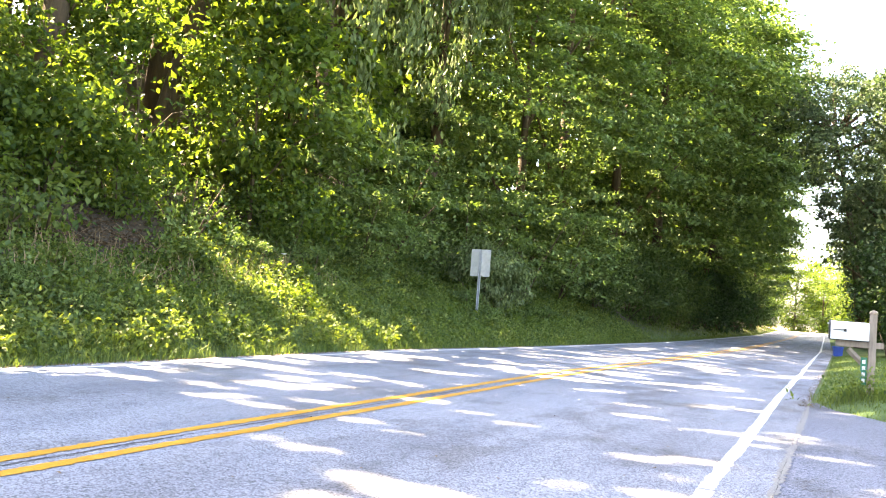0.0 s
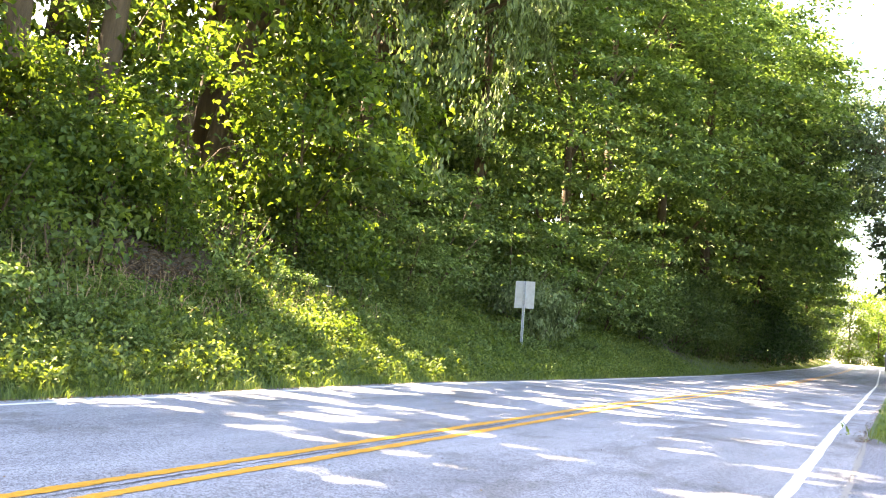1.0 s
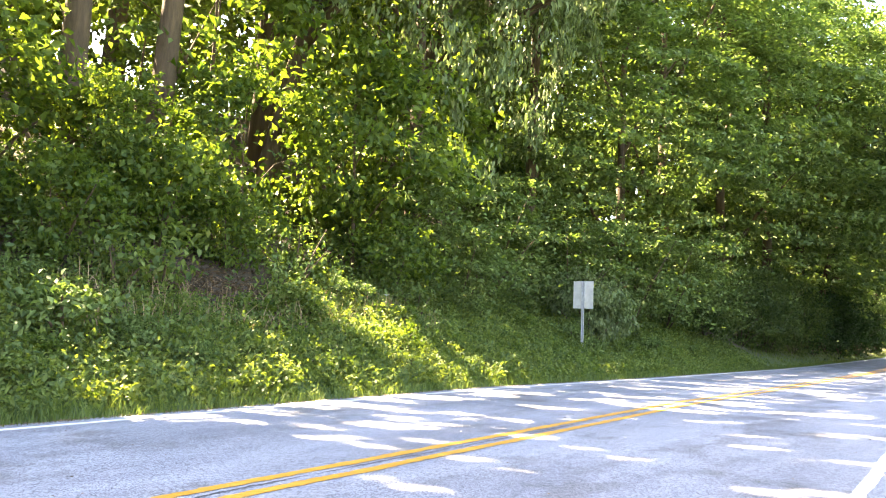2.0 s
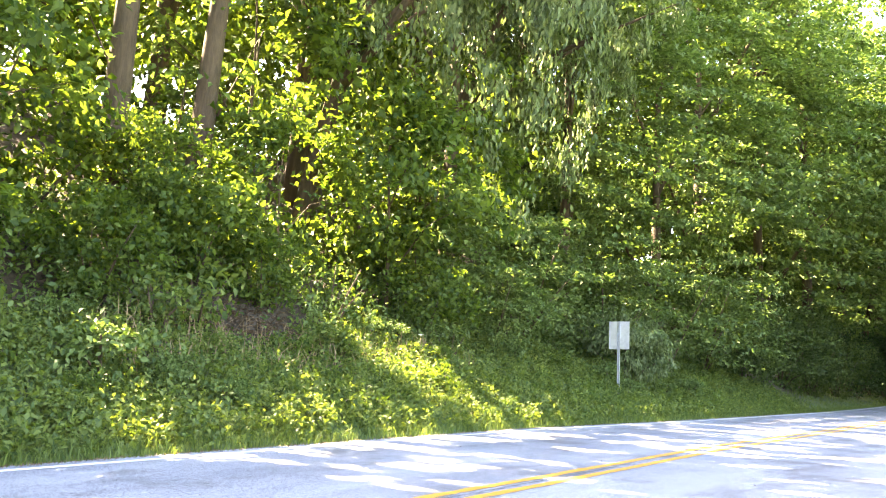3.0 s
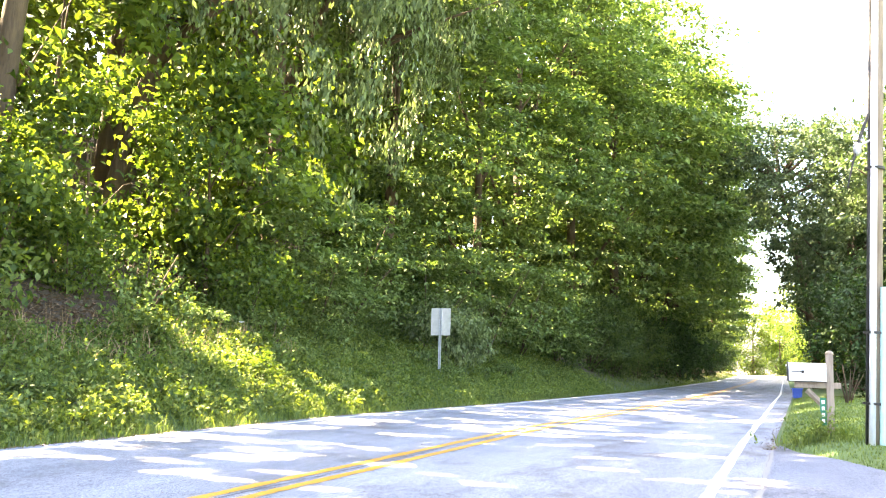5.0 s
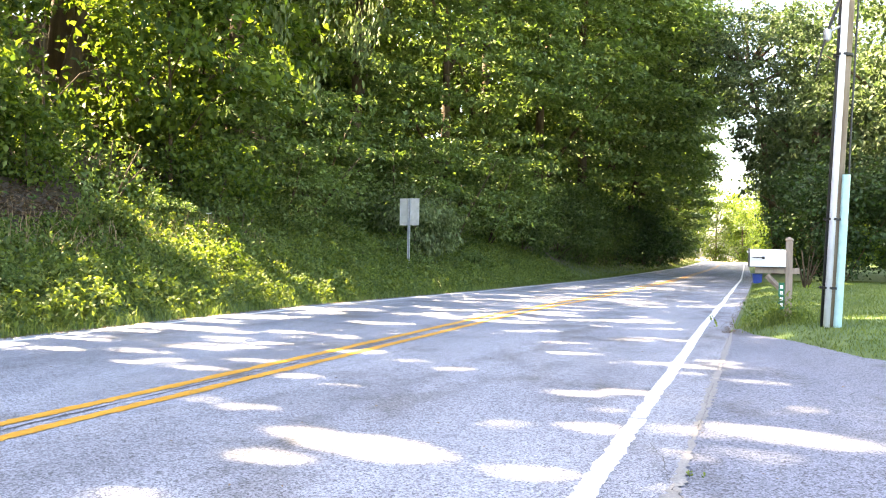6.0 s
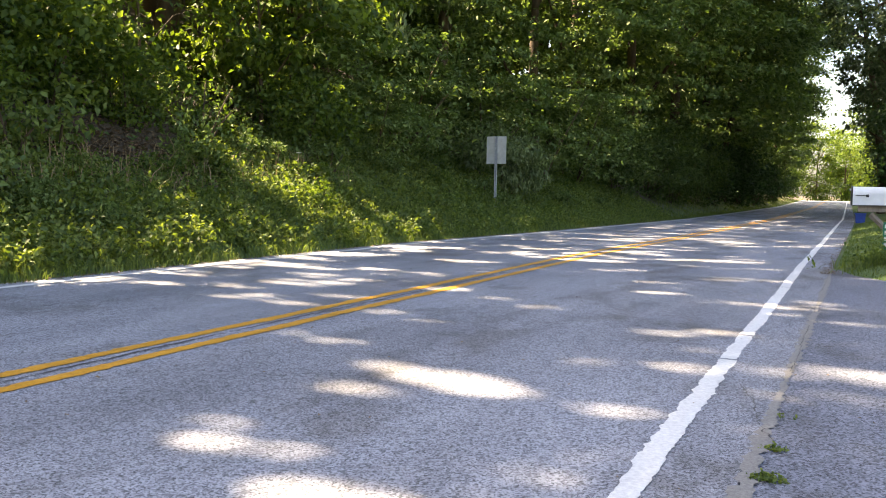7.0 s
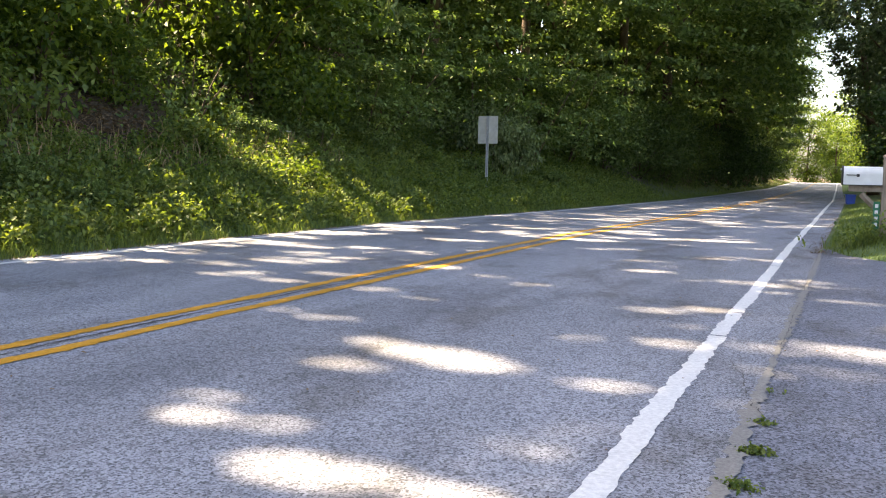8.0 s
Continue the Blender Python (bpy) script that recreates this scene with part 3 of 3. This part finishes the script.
for src, x, y, turn, s in (
        (bush_a, -12.2, 21.5, 60, 1.0), (bush_a, -11.6, 26.5, 130, 1.0), (bush_a, -11.2, 30.5, 200, 1.1), (bush_a, -11.2, 35, 20, 1.1), (bush_a, -11.2, 39.5, 280, 1.2),
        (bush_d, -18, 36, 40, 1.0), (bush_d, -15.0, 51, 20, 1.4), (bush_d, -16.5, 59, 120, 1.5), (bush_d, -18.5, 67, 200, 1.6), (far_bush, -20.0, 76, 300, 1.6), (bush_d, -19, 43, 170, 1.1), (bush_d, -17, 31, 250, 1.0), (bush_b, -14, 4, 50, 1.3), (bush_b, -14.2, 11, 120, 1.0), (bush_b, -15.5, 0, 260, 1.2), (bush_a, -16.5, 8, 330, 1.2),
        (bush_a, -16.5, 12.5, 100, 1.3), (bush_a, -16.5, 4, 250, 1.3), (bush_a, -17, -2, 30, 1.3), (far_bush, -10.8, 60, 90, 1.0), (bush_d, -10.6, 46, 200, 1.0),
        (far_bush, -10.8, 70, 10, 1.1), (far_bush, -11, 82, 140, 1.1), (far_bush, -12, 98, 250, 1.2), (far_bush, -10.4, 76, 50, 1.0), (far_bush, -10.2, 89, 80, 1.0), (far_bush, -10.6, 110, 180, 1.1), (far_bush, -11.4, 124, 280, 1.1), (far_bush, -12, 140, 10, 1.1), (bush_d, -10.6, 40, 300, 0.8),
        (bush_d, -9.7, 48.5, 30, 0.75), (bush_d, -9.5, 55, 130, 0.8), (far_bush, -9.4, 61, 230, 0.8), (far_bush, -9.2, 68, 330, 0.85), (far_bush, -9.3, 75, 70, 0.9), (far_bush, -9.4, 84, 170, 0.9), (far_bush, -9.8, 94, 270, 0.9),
        (bush_b, -11.9, 2.5, 10, 0.75), (bush_b, -11.8, 5.2, 70, 0.8), (bush_b, -12.0, 7.8, 140, 0.7), (bush_b, -11.9, 13.2, 210, 0.75), (bush_b, -11.6, 16.2, 280, 0.8), (bush_a, -11.4, 18.8, 20, 0.6), (bush_b, -12.2, 11.6, 35, 0.6), (bush_b, -12.2, -0.5, 95, 0.8), (bush_c, -10.6, 27.2, 100, 0.9), (bush_b, -12.6, 10.2, 300, 0.9)):
    copy_thing(src, spot(x, y, turn, s))

for thing in [o for o in scene.objects if o.parent is None and o.name.split(".")[0] in ("tree", "bush")]:
    tx, ty, tz = thing.matrix_basis.translation
    if tx < -8.0 and -12.0 < ty < 64.0:
        let_light_in(thing)

# ---- low plants on the bank ----
PLANTS = "leafy plants on the bank"
plant_a = tagged(shrub(rng, "bank_plant", 0.75, 0.5, 30, 34, 0.13, 0.085, L_WEED), "leafy green weed clump on the bank", "plant", PLANTS)
plant_b = tagged(shrub(rng, "bank_plant", 0.6, 0.45, 24, 26, 0.12, 0.09, L_MAPLE), "yellow-green weed clump on the bank", "plant", PLANTS)
plant_c = tagged(shrub(rng, "bank_plant", 0.9, 0.55, 28, 32, 0.14, 0.1, L_ELM), "dark green weed clump on the bank", "plant", PLANTS)
place(plant_a, -10.6, 12.0, scale=1.0)
place(plant_b, -9.3, 13.2)
place(plant_c, -9.6, 6.5)
pale = tagged(shrub(rng, "bank_plant", 1.4, 0.55, 18, 16, 0.15, 0.14, L_WEED, 0.5), "young plant with large pale green leaves", "plant", PLANTS)
place(pale, -11.0, 9.1)
copy_thing(pale, spot(-10.9, 8.2, 70, 0.8))
copy_thing(pale, spot(-10.6, 15.8, 150, 0.7))
plant_rng = np.random.default_rng(4)
for k in range(84):
    x, y = plant_rng.uniform(-11.6, -8.5), 2.5 + 30 * plant_rng.random() ** 1.3
    if abs(x / y + 0.42) < 0.06 and y < 22.2 or abs(x + 11.6) < 0.8 and abs(y - 10.3) < 1.8:
        continue
    src = (plant_a, plant_b, plant_c)[int(plant_rng.integers(3))]
    copy_thing(src, spot(x, y, plant_rng.uniform(0, 360), plant_rng.uniform(0.35, 0.8) * (0.7 if x > -9.2 else 1.1)))

# ---- trees beyond the lawn ----
LAWN_TREES = "trees beyond the lawn"
oak = tagged(tree(rng, "tree", 15.5, 3.5, (4.9, 4.9), 150, 95, 0.48, 0.28, L_OAK, 0.3, limbs=12), "open-crowned tree beyond the lawn with sky showing through", "tree", LAWN_TREES)
place(oak, 3.0, 54.0)
for x, y, turn, s in ((6.4, 46, 130, 1.0), (8.5, 52, 80, 1.1), (4.6, 76, 30, 1.1), (4.0, 92, 330, 1.0), (11.5, 44, 160, 1.05), (9.0, 64, 240, 1.2), (15.5, 50, 20, 1.1), (5.5, 78, 300, 1.1), (20, 58, 120, 1.2), (14, 70, 50, 1.2)):
    copy_thing(oak, spot(x, y, turn, s))
arch = tagged(tree(rng, "tree", 18.5, 11.5, (5.6, 5.0), 120, 105, 0.5, 0.25, L_OAK, 0.32, lean=(-2.6, 0), limbs=14), "tall tree arching over the road", "tree", LAWN_TREES)
place(arch, 1.2, 62.0)
reach = tagged(tree(rng, "tree", 23.5, 9.0, (4.6, 5.0), 150, 95, 0.5, 0.27, L_ELM, 0.3, lean=(4.6, 0), limbs=8), "tall tree on the bank reaching over the road", "tree", WOOD)
place(reach, -10.2, 68.0)
copy_thing(reach, spot(-10.8, 88.0, 12, 1.05))
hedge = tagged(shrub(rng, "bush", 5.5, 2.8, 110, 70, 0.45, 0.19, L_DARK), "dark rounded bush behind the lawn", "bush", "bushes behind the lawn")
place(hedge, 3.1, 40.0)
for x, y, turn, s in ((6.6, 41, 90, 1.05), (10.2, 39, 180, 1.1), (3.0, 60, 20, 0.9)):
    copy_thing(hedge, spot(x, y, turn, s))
far = tagged(tree(rng, "tree", 15, 0.5, (4.5, 4.5), 110, 60, 0.7, 0.38, L_MAPLE, 0.25), "sunlit tree where the road disappears", "tree", "trees at the end of the road")
place(far, -3.5, 190.0, z=-2.0)
for x, y, turn, s in ((-9, 196, 90, 1.2), (2.5, 186, 180, 1.1), (-15, 190, 20, 1.3), (9, 182, 250, 1.3), (0, 214, 40, 1.6), (5.5, 150, 10, 0.9), (4.5, 128, 200, 0.9), (5, 106, 110, 1.0), (8, 98, 0, 1.4), (9, 112, 60, 1.5), (8, 136, 120, 1.4), (14, 104, 200, 1.6), (15, 125, 250, 1.7), (14, 146, 310, 1.7)):
    copy_thing(far, spot(x, y, turn, s))

# ---- grass and weeds ----
def scatter(n, x0, x1, y0, y1, power=1.0):
    y = y0 + (y1 - y0) * rng.random(n) ** power
    return rng.uniform(x0, x1, n) + road_shift(y), y


def bare_patch(x, y):
    """Leaves out what would stand on the brown litter under the trees."""
    keep = ((x + 11.6) / 0.75) ** 2 + ((y - 10.3) / 1.7) ** 2 > rng.uniform(0.5, 1.3, len(x))
    return x[keep], y[keep]


def blades(name, x, y, height, width, mat, label, lean=0.5):
    k = len(x)
    z = ground_z(x, y)
    h = height * rng.uniform(0.5, 1.4, k)
    a = rng.uniform(0, math.tau, k)
    side = np.stack([np.cos(a), np.sin(a), 0 * a], 1) * (width * rng.uniform(0.6, 1.4, k))[:, None]
    bend = rng.normal(0, lean, (k, 2)) * h[:, None]
    p = np.stack([x, y, z - 0.01], 1)
    mid = p + np.concatenate([bend * 0.3, h[:, None] * 0.6], 1)
    tip = p + np.concatenate([bend, h[:, None]], 1)
    v = np.stack([p - side, p + side, mid - side * 0.7, mid + side * 0.7, tip], 1).reshape(-1, 3)
    i = np.arange(k)[:, None] * 5
    tris = np.concatenate([i + [0, 1, 3], i + [0, 3, 2], i + [2, 3, 4]], 1).reshape(-1, 3)
    return tagged(new(name, arrays_mesh(name, v, tris, mat)), label, "grass", kind="stuff")


def weeds(name, x, y, height, leaf, per, mat, label):
    """Leafy plants: a few leaves up each stalk."""
    k = np.repeat(np.arange(len(x)), per)
    h = height * rng.uniform(0.4, 1.3, len(x))
    f = rng.random(len(k))
    c = np.stack([x[k], y[k], ground_z(x, y)[k] + h[k] * f], 1) + rng.normal(0, min(0.06, height * 0.8), (len(k), 3)) * np.array([1, 1, 0.4])
    u = unit(rng.normal(size=c.shape)) + np.array([0, 0, 0.1])
    n = np.array([0.2, 0, 0.9]) + unit(rng.normal(size=c.shape)) * 0.7
    size = leaf * rng.uniform(0.6, 1.4, len(c))
    return tagged(new(name, leaf_mesh(name, c, u, n, size, size * 0.55, mat)), label, "weeds", kind="stuff")


x, y = scatter(30000, -10.0, -7.8, 1.5, 150, 2.4)
blades("verge_grass", x, y, 0.2, 0.007, L_GRASS, "long green grass on the sloping verge")
x, y = scatter(9000, -8.15, -7.75, 1.0, 70, 1.6)
blades("verge_edge_grass", x, y, 0.13, 0.006, L_GRASS, "short grass creeping over the road edge")
x, y = scatter(9500, -11.6, -8.0, 2.0, 40, 1.4)
x, y = bare_patch(x, y)
weeds("verge_weeds", x, y, 0.36, 0.08, 16, L_WEED, "leafy weeds and low vines on the bank")
x, y = scatter(5200, -12.6, -9.0, 13.0, 36.0, 1.0)
weeds("bank_vines", x, y, 0.3, 0.085, 13, L_WEED, "low leafy vines covering the slope beside the sign")
x, y = scatter(3800, -15.5, -11.0, -2.0, 40, 1.0)
x, y = bare_patch(x, y)
weeds("wood_undergrowth", x, y, 0.9, 0.11, 12, L_ELM, "leafy undergrowth at the foot of the trees")
x, y = scatter(480, -11.2, -9.9, 7, 16, 1.0)
blades("dry_grass", x, y, 0.45, 0.008, M_STALK, "dry tan grass stalks on the bank", 0.3)
x = rng.uniform(-0.4, 9.0, 120000)
y = 9.3 + 32 * rng.random(120000) ** 1.7
keep = (x > lawn_edge(y) + 0.02) & (x < 0.12 * y + 1.2)
blades("lawn_grass", x[keep], y[keep], 0.05, 0.005, L_GRASS, "mown lawn grass with longer tufts at its edge")
x, y = 0.38 + rng.normal(0, 0.28, 700), 13.15 + rng.normal(0, 0.3, 700)
blades("post_grass", x, y, 0.17, 0.006, L_GRASS, "tall grass round the letter box post")
x, y = 0.3 + rng.normal(0, 0.25, 60), 13.05 + rng.normal(0, 0.2, 60)
weeds("post_weeds", x, y, 0.42, 0.06, 9, L_WEED, "thin weeds round the letter box post")
for tx, ty, tn in ((-0.28, 3.33, 110), (-0.29, 3.73, 40), (-0.28, 2.92, 80), (-0.29, 4.3, 14)):
    x, y = tx + rng.normal(0, 0.026, tn // 2), ty + rng.normal(0, 0.02, tn // 2)
    ob = weeds("joint_grass", x, y, 0.012, 0.022, 3, L_WEED, "tuft of low weeds in the driveway joint")
    ob.location.z = 0.028

def litter(name, x, y, lift, mat, label):
    c = np.stack([x, y, np.full(len(x), 0.0) + lift], 1)
    c[:, 2] += rng.random(len(x)) * 0.012
    u = unit(rng.normal(size=c.shape)) * np.array([1, 1, 0.12])
    n = np.array([0, 0, 1.0]) + rng.normal(0, 0.25, c.shape)
    size = rng.uniform(0.012, 0.035, len(x)) * (3.0 if name == "bank_litter" else 1.0)
    return tagged(new(name, leaf_mesh(name, c, u, n, size, size * 0.6, mat)), label, "litter", kind="stuff")


M_LITTER = speckled("dry brown leaves", (0.1, 0.06, 0.03), (0.3, 0.2, 0.11), 14, 0.9)
y = 12.3 + 14 * rng.random(1500) ** 1.5
litter("lawn_edge_litter", rng.normal(-0.38, 0.05, 1500)[:600], y[:600], road_z(y)[:600] + 0.004, M_LITTER, "dry leaves and grit along the lawn's edge")
y = 3 + 40 * rng.random(4200) ** 1.5
litter("verge_litter", rng.normal(-7.8, 0.06, 4200), y, road_z(y) + 0.004, M_LITTER, "dry leaves and grit along the road's edge")
x, y = -11.5 + rng.normal(0, 0.45, 2600), 10.3 + rng.normal(0, 1.1, 2600)
litter("bank_litter", x, y, ground_z(x, y) + 0.02, M_LITTER, "brown fallen leaves on the bank under the trees")
litter("road_litter", rng.uniform(-7.4, 3.0, 160), rng.uniform(2.5, 14.0, 160), 0.004, M_LITTER, "scattered dry leaf bits on the asphalt")

def white_flower(x, y):
    root = tagged(new("flower"), "single white flower head among the weeds on the bank", "flower")
    root.matrix_basis = spot(x, y)
    part("stalk", tube(bmesh.new(), [(0, 0, -0.1), (0.01, 0.02, 0.3), (0.03, 0, 0.58)], [0.008, 0.006, 0.004], 5), M_STALK, root, smooth=True)
    for k in range(6):
        a = k * math.tau / 6
        bm = bmesh.new()
        ring = [bm.verts.new((0.03 + r * math.cos(a + w), r * math.sin(a + w), 0.58 + z)) for r, w, z in ((0.008, 0, 0), (0.045, 0.4, 0.03), (0.07, 0, 0.025), (0.045, -0.4, 0.03))]
        bm.faces.new(ring)
        part("petal", bm, M_BOX, root)
    return root


white_flower(-10.5, 14.5)


# ---- road sign seen from behind ----
def road_sign(x, y, z):
    root = tagged(new("road_sign"), "grey metal road sign seen from its bare back", "sign")
    root.matrix_basis = pose(x, y, z, 0, 0, -4)
    bm = bmesh.new()
    box(bm, -0.03, 0.03, -0.004, 0.004, -0.5, 1.84)
    box(bm, -0.034, -0.028, -0.03, 0.004, -0.5, 1.84)
    box(bm, 0.028, 0.034, -0.03, 0.004, -0.5, 1.84)
    part("post", bm, M_STEEL, root, "galvanised channel post")
    bm = bmesh.new()
    box(bm, -0.305, 0.305, 0.008, 0.012, 1.08, 1.84)
    part("panel", bm, M_ALU, root, "bare aluminium sign panel")
    for bz in (1.2, 1.72):
        bm = bmesh.new()
        tube(bm, [(0, -0.016, bz), (0, -0.003, bz)], [0.012, 0.012], 6)
        part("bolt", bm, M_STEEL, root)
    return root


road_sign(-9.3, 22.2, 0.67)


# ---- letter box on its post ----
def letter_box(x, y, z):
    root = tagged(new("letter_box"), "white metal roadside letter box on a weathered wooden post", "letter box")
    root.matrix_basis = pose(x, y, z, 0, 0, 3)
    bm = bmesh.new()
    box(bm, -0.046, 0.046, -0.05, 0.05, -0.4, 1.0, 0.006)
    part("post", bm, M_POST, root, "weathered square wooden post")
    bm = bmesh.new()
    tube(bm, [(0, 0, 1.0), (0, 0, 1.035), (0, 0, 1.055)], [0.062, 0.05, 0.015], 12)
    part("post_cap", bm, M_POST, root, smooth=True)
    bm = bmesh.new()
    box(bm, -0.46, 0.14, -0.045, 0.045, 0.53, 0.612, 0.005)
    part("arm", bm, M_POST, root, "wooden cross arm")
    bm = bmesh.new()
    tube(bm, [(-0.04, 0, 0.24), (-0.3, 0, 0.5)], [0.04, 0.04], 4)
    part("brace", bm, M_POST, root, "slanting wooden brace")
    # body: an arched tunnel along x
    bm = bmesh.new()
    prof = [(-0.1, 0.0), (0.1, 0.0), (0.1, 0.15)] + [(0.1 * math.cos(a), 0.15 + 0.1 * math.sin(a)) for a in np.linspace(0.25, math.pi - 0.25, 9)] + [(-0.1, 0.15)]
    ends = [[bm.verts.new((xx, py, 0.625 + pz)) for py, pz in prof] for xx in (-0.535, -0.05)]
    n = len(prof)
    for k in range(n):
        bm.faces.new((ends[0][k], ends[1][k], ends[1][(k + 1) % n], ends[0][(k + 1) % n]))
    bm.faces.new(ends[0][::-1])
    bm.faces.new(ends[1])
    bmesh.ops.recalc_face_normals(bm, faces=bm.faces)
    body = part("body", bm, M_BOX, root, "arched white enamel box")
    bm = bmesh.new()
    for xx0, xx1, s in ((-0.555, -0.535, 1.05),):
        e2 = [[bm.verts.new((xx, py * s, 0.622 + pz * s)) for py, pz in prof] for xx in (xx0, xx1)]
        for k in range(n):
            bm.faces.new((e2[0][k], e2[1][k], e2[1][(k + 1) % n], e2[0][(k + 1) % n]))
        bm.faces.new(e2[0][::-1])
        bm.faces.new(e2[1])
    bmesh.ops.recalc_face_normals(bm, faces=bm.faces)
    door = part("door", bm, M_BLACK, root, "dark front door")
    part("latch", box(bmesh.new(), -0.575, -0.555, -0.02, 0.02, 0.82, 0.85, 0.004), M_STEEL, door)
    bm = bmesh.new()
    box(bm, -0.5, -0.35, -0.112, -0.104, 0.75, 0.762)
    box(bm, -0.37, -0.335, -0.112, -0.104, 0.732, 0.77)
    part("flag", bm, M_BLACK, root, "dark signal flag lying flat")
    bm = bmesh.new()
    box(bm, -0.545, -0.05, -0.11, 0.11, 0.612, 0.6245, 0.003)
    part("base_plate", bm, M_BLACK, root, "dark mounting board")
    plate = part("number_plate", box(bmesh.new(), -0.14, -0.06, -0.062, -0.054, 0.02, 0.4, 0.003), M_GREEN, root, "green reflective plate with pale bars")
    for k in range(4):
        part("bar", box(bmesh.new(), -0.12, -0.08, -0.066, -0.061, 0.06 + 0.085 * k, 0.11 + 0.085 * k), M_BOX, plate)
    return root


letter_box(0.39, 13.2, 0.29)


# ---- utility pole with its conduits ----
def utility_pole(x, y, z):
    root = tagged(new("utility_pole"), "weathered wooden utility pole with white conduit and teal cable guard", "utility pole")
    root.matrix_basis = pose(x, y, z, 0, 2.2, 0)
    part("shaft", tube(bmesh.new(), [(0, 0, -1), (0.0, 0, 3), (0.0, 0, 7), (0, 0, 11)], [0.085, 0.083, 0.08, 0.075], 16), M_POLE, root, "round weathered wooden shaft", True)
    part("conduit", tube(bmesh.new(), [(-0.035, -0.115, -0.2), (-0.035, -0.113, 4), (-0.035, -0.108, 10)], [0.042] * 3, 12), M_PIPE, root, "white plastic conduit", True)
    part("cable", tube(bmesh.new(), [(-0.09, -0.06, -0.2), (-0.09, -0.06, 3), (-0.088, -0.06, 10)], [0.02] * 3, 8), M_BLACK, root, "black cable down the pole", True)
    bm = bmesh.new()
    prof = [(0.05 * math.cos(a), 0.05 * math.sin(a)) for a in np.linspace(math.pi, 2 * math.pi, 9)] + [(0.05, 0.04), (-0.05, 0.04)]
    rings = [[bm.verts.new((0.1 + a, -0.09 + b, zz)) for a, b in prof] for zz in (-0.2, 1.95)]
    n = len(prof)
    for k in range(n):
        bm.faces.new((rings[0][k], rings[0][(k + 1) % n], rings[1][(k + 1) % n], rings[1][k]))
    bm.faces.new(rings[1])
    part("cable_guard", bm, M_TEAL, root, "pale teal plastic cable guard")
    part("guard_cable", tube(bmesh.new(), [(0.13, -0.1, 1.9), (0.12, -0.1, 2.3), (0.1, -0.1, 10)], [0.012] * 3, 6), M_BLACK, root)
    for zz in (0.45, 1.35, 3.5):
        part("strap", tube(bmesh.new(), [(-0.02, -0.03, zz), (-0.02, -0.03, zz + 0.03)], [0.125, 0.125], 16), M_BLACK, root)
    bm = bmesh.new()
    tube(bm, [(-0.1, -0.1, 4.25), (-0.19, -0.12, 3.95), (-0.28, -0.13, 3.6), (-0.34, -0.12, 3.25)], [0.022, 0.022, 0.014, 0.01], 6)
    part("drop_cable", bm, M_BLACK, root, "black cable hanging off the pole")
    bm = bmesh.new()
    tube(bm, [(-0.23, -0.1, 3.68), (-0.23, -0.1, 3.71), (-0.23, -0.1, 3.83), (-0.23, -0.1, 3.86)], [0.02, 0.052, 0.052, 0.02], 14)
    part("terminal_housing", bm, M_STEEL, root, "round grey terminal housing", True)
    part("bracket", tube(bmesh.new(), [(-0.23, -0.1, 3.8), (-0.05, -0.08, 3.9)], [0.015, 0.015], 6), M_STEEL, root)
    return root


utility_pole(0.86, 12.3, 0.2)


# ---- things on the far lawn ----
def bin_(x, y):
    root = tagged(new("recycling_bin"), "small blue plastic bin at the lawn's edge", "bin")
    root.matrix_basis = spot(x, y, 8, 0.85)
    bm = bmesh.new()
    box(bm, -0.25, 0.25, -0.2, 0.2, 0, 0.5, 0.02)
    for v in bm.verts:
        v.co.x *= 0.85 + 0.3 * v.co.z
        v.co.y *= 0.85 + 0.3 * v.co.z
    part("body", bm, M_BLUE, root)
    part("rim", box(bmesh.new(), -0.28, 0.28, -0.225, 0.225, 0.49, 0.53, 0.01), M_BLUE, root)
    return root


bin_(-0.12, 43.0)


def grey_stems(x, y):
    """A clump of bare splayed stems."""
    root = tagged(new("bare_shrub"), "clump of bare grey stems behind the lawn", "shrub")
    root.matrix_basis = spot(x, y)
    for k, (dx, dy, hh, rr) in enumerate(((-0.35, 0.1, 1.0, 0.05), (-0.15, 0.0, 1.25, 0.06), (0.1, 0.05, 1.1, 0.045), (0.35, -0.05, 0.95, 0.03), (0.5, 0.1, 1.0, 0.025), (0.25, 0.1, 1.3, 0.035))):
        part("stem", tube(bmesh.new(), [(0.1 * dx, 0, -0.1), (0.45 * dx, 0.5 * dy, 0.45 * hh), (dx, dy, hh)], [rr * 0.7, rr * 0.55, rr * 0.25], 6), M_BARK, root, smooth=True)
    return root


grey_stems(1.45, 31.0)
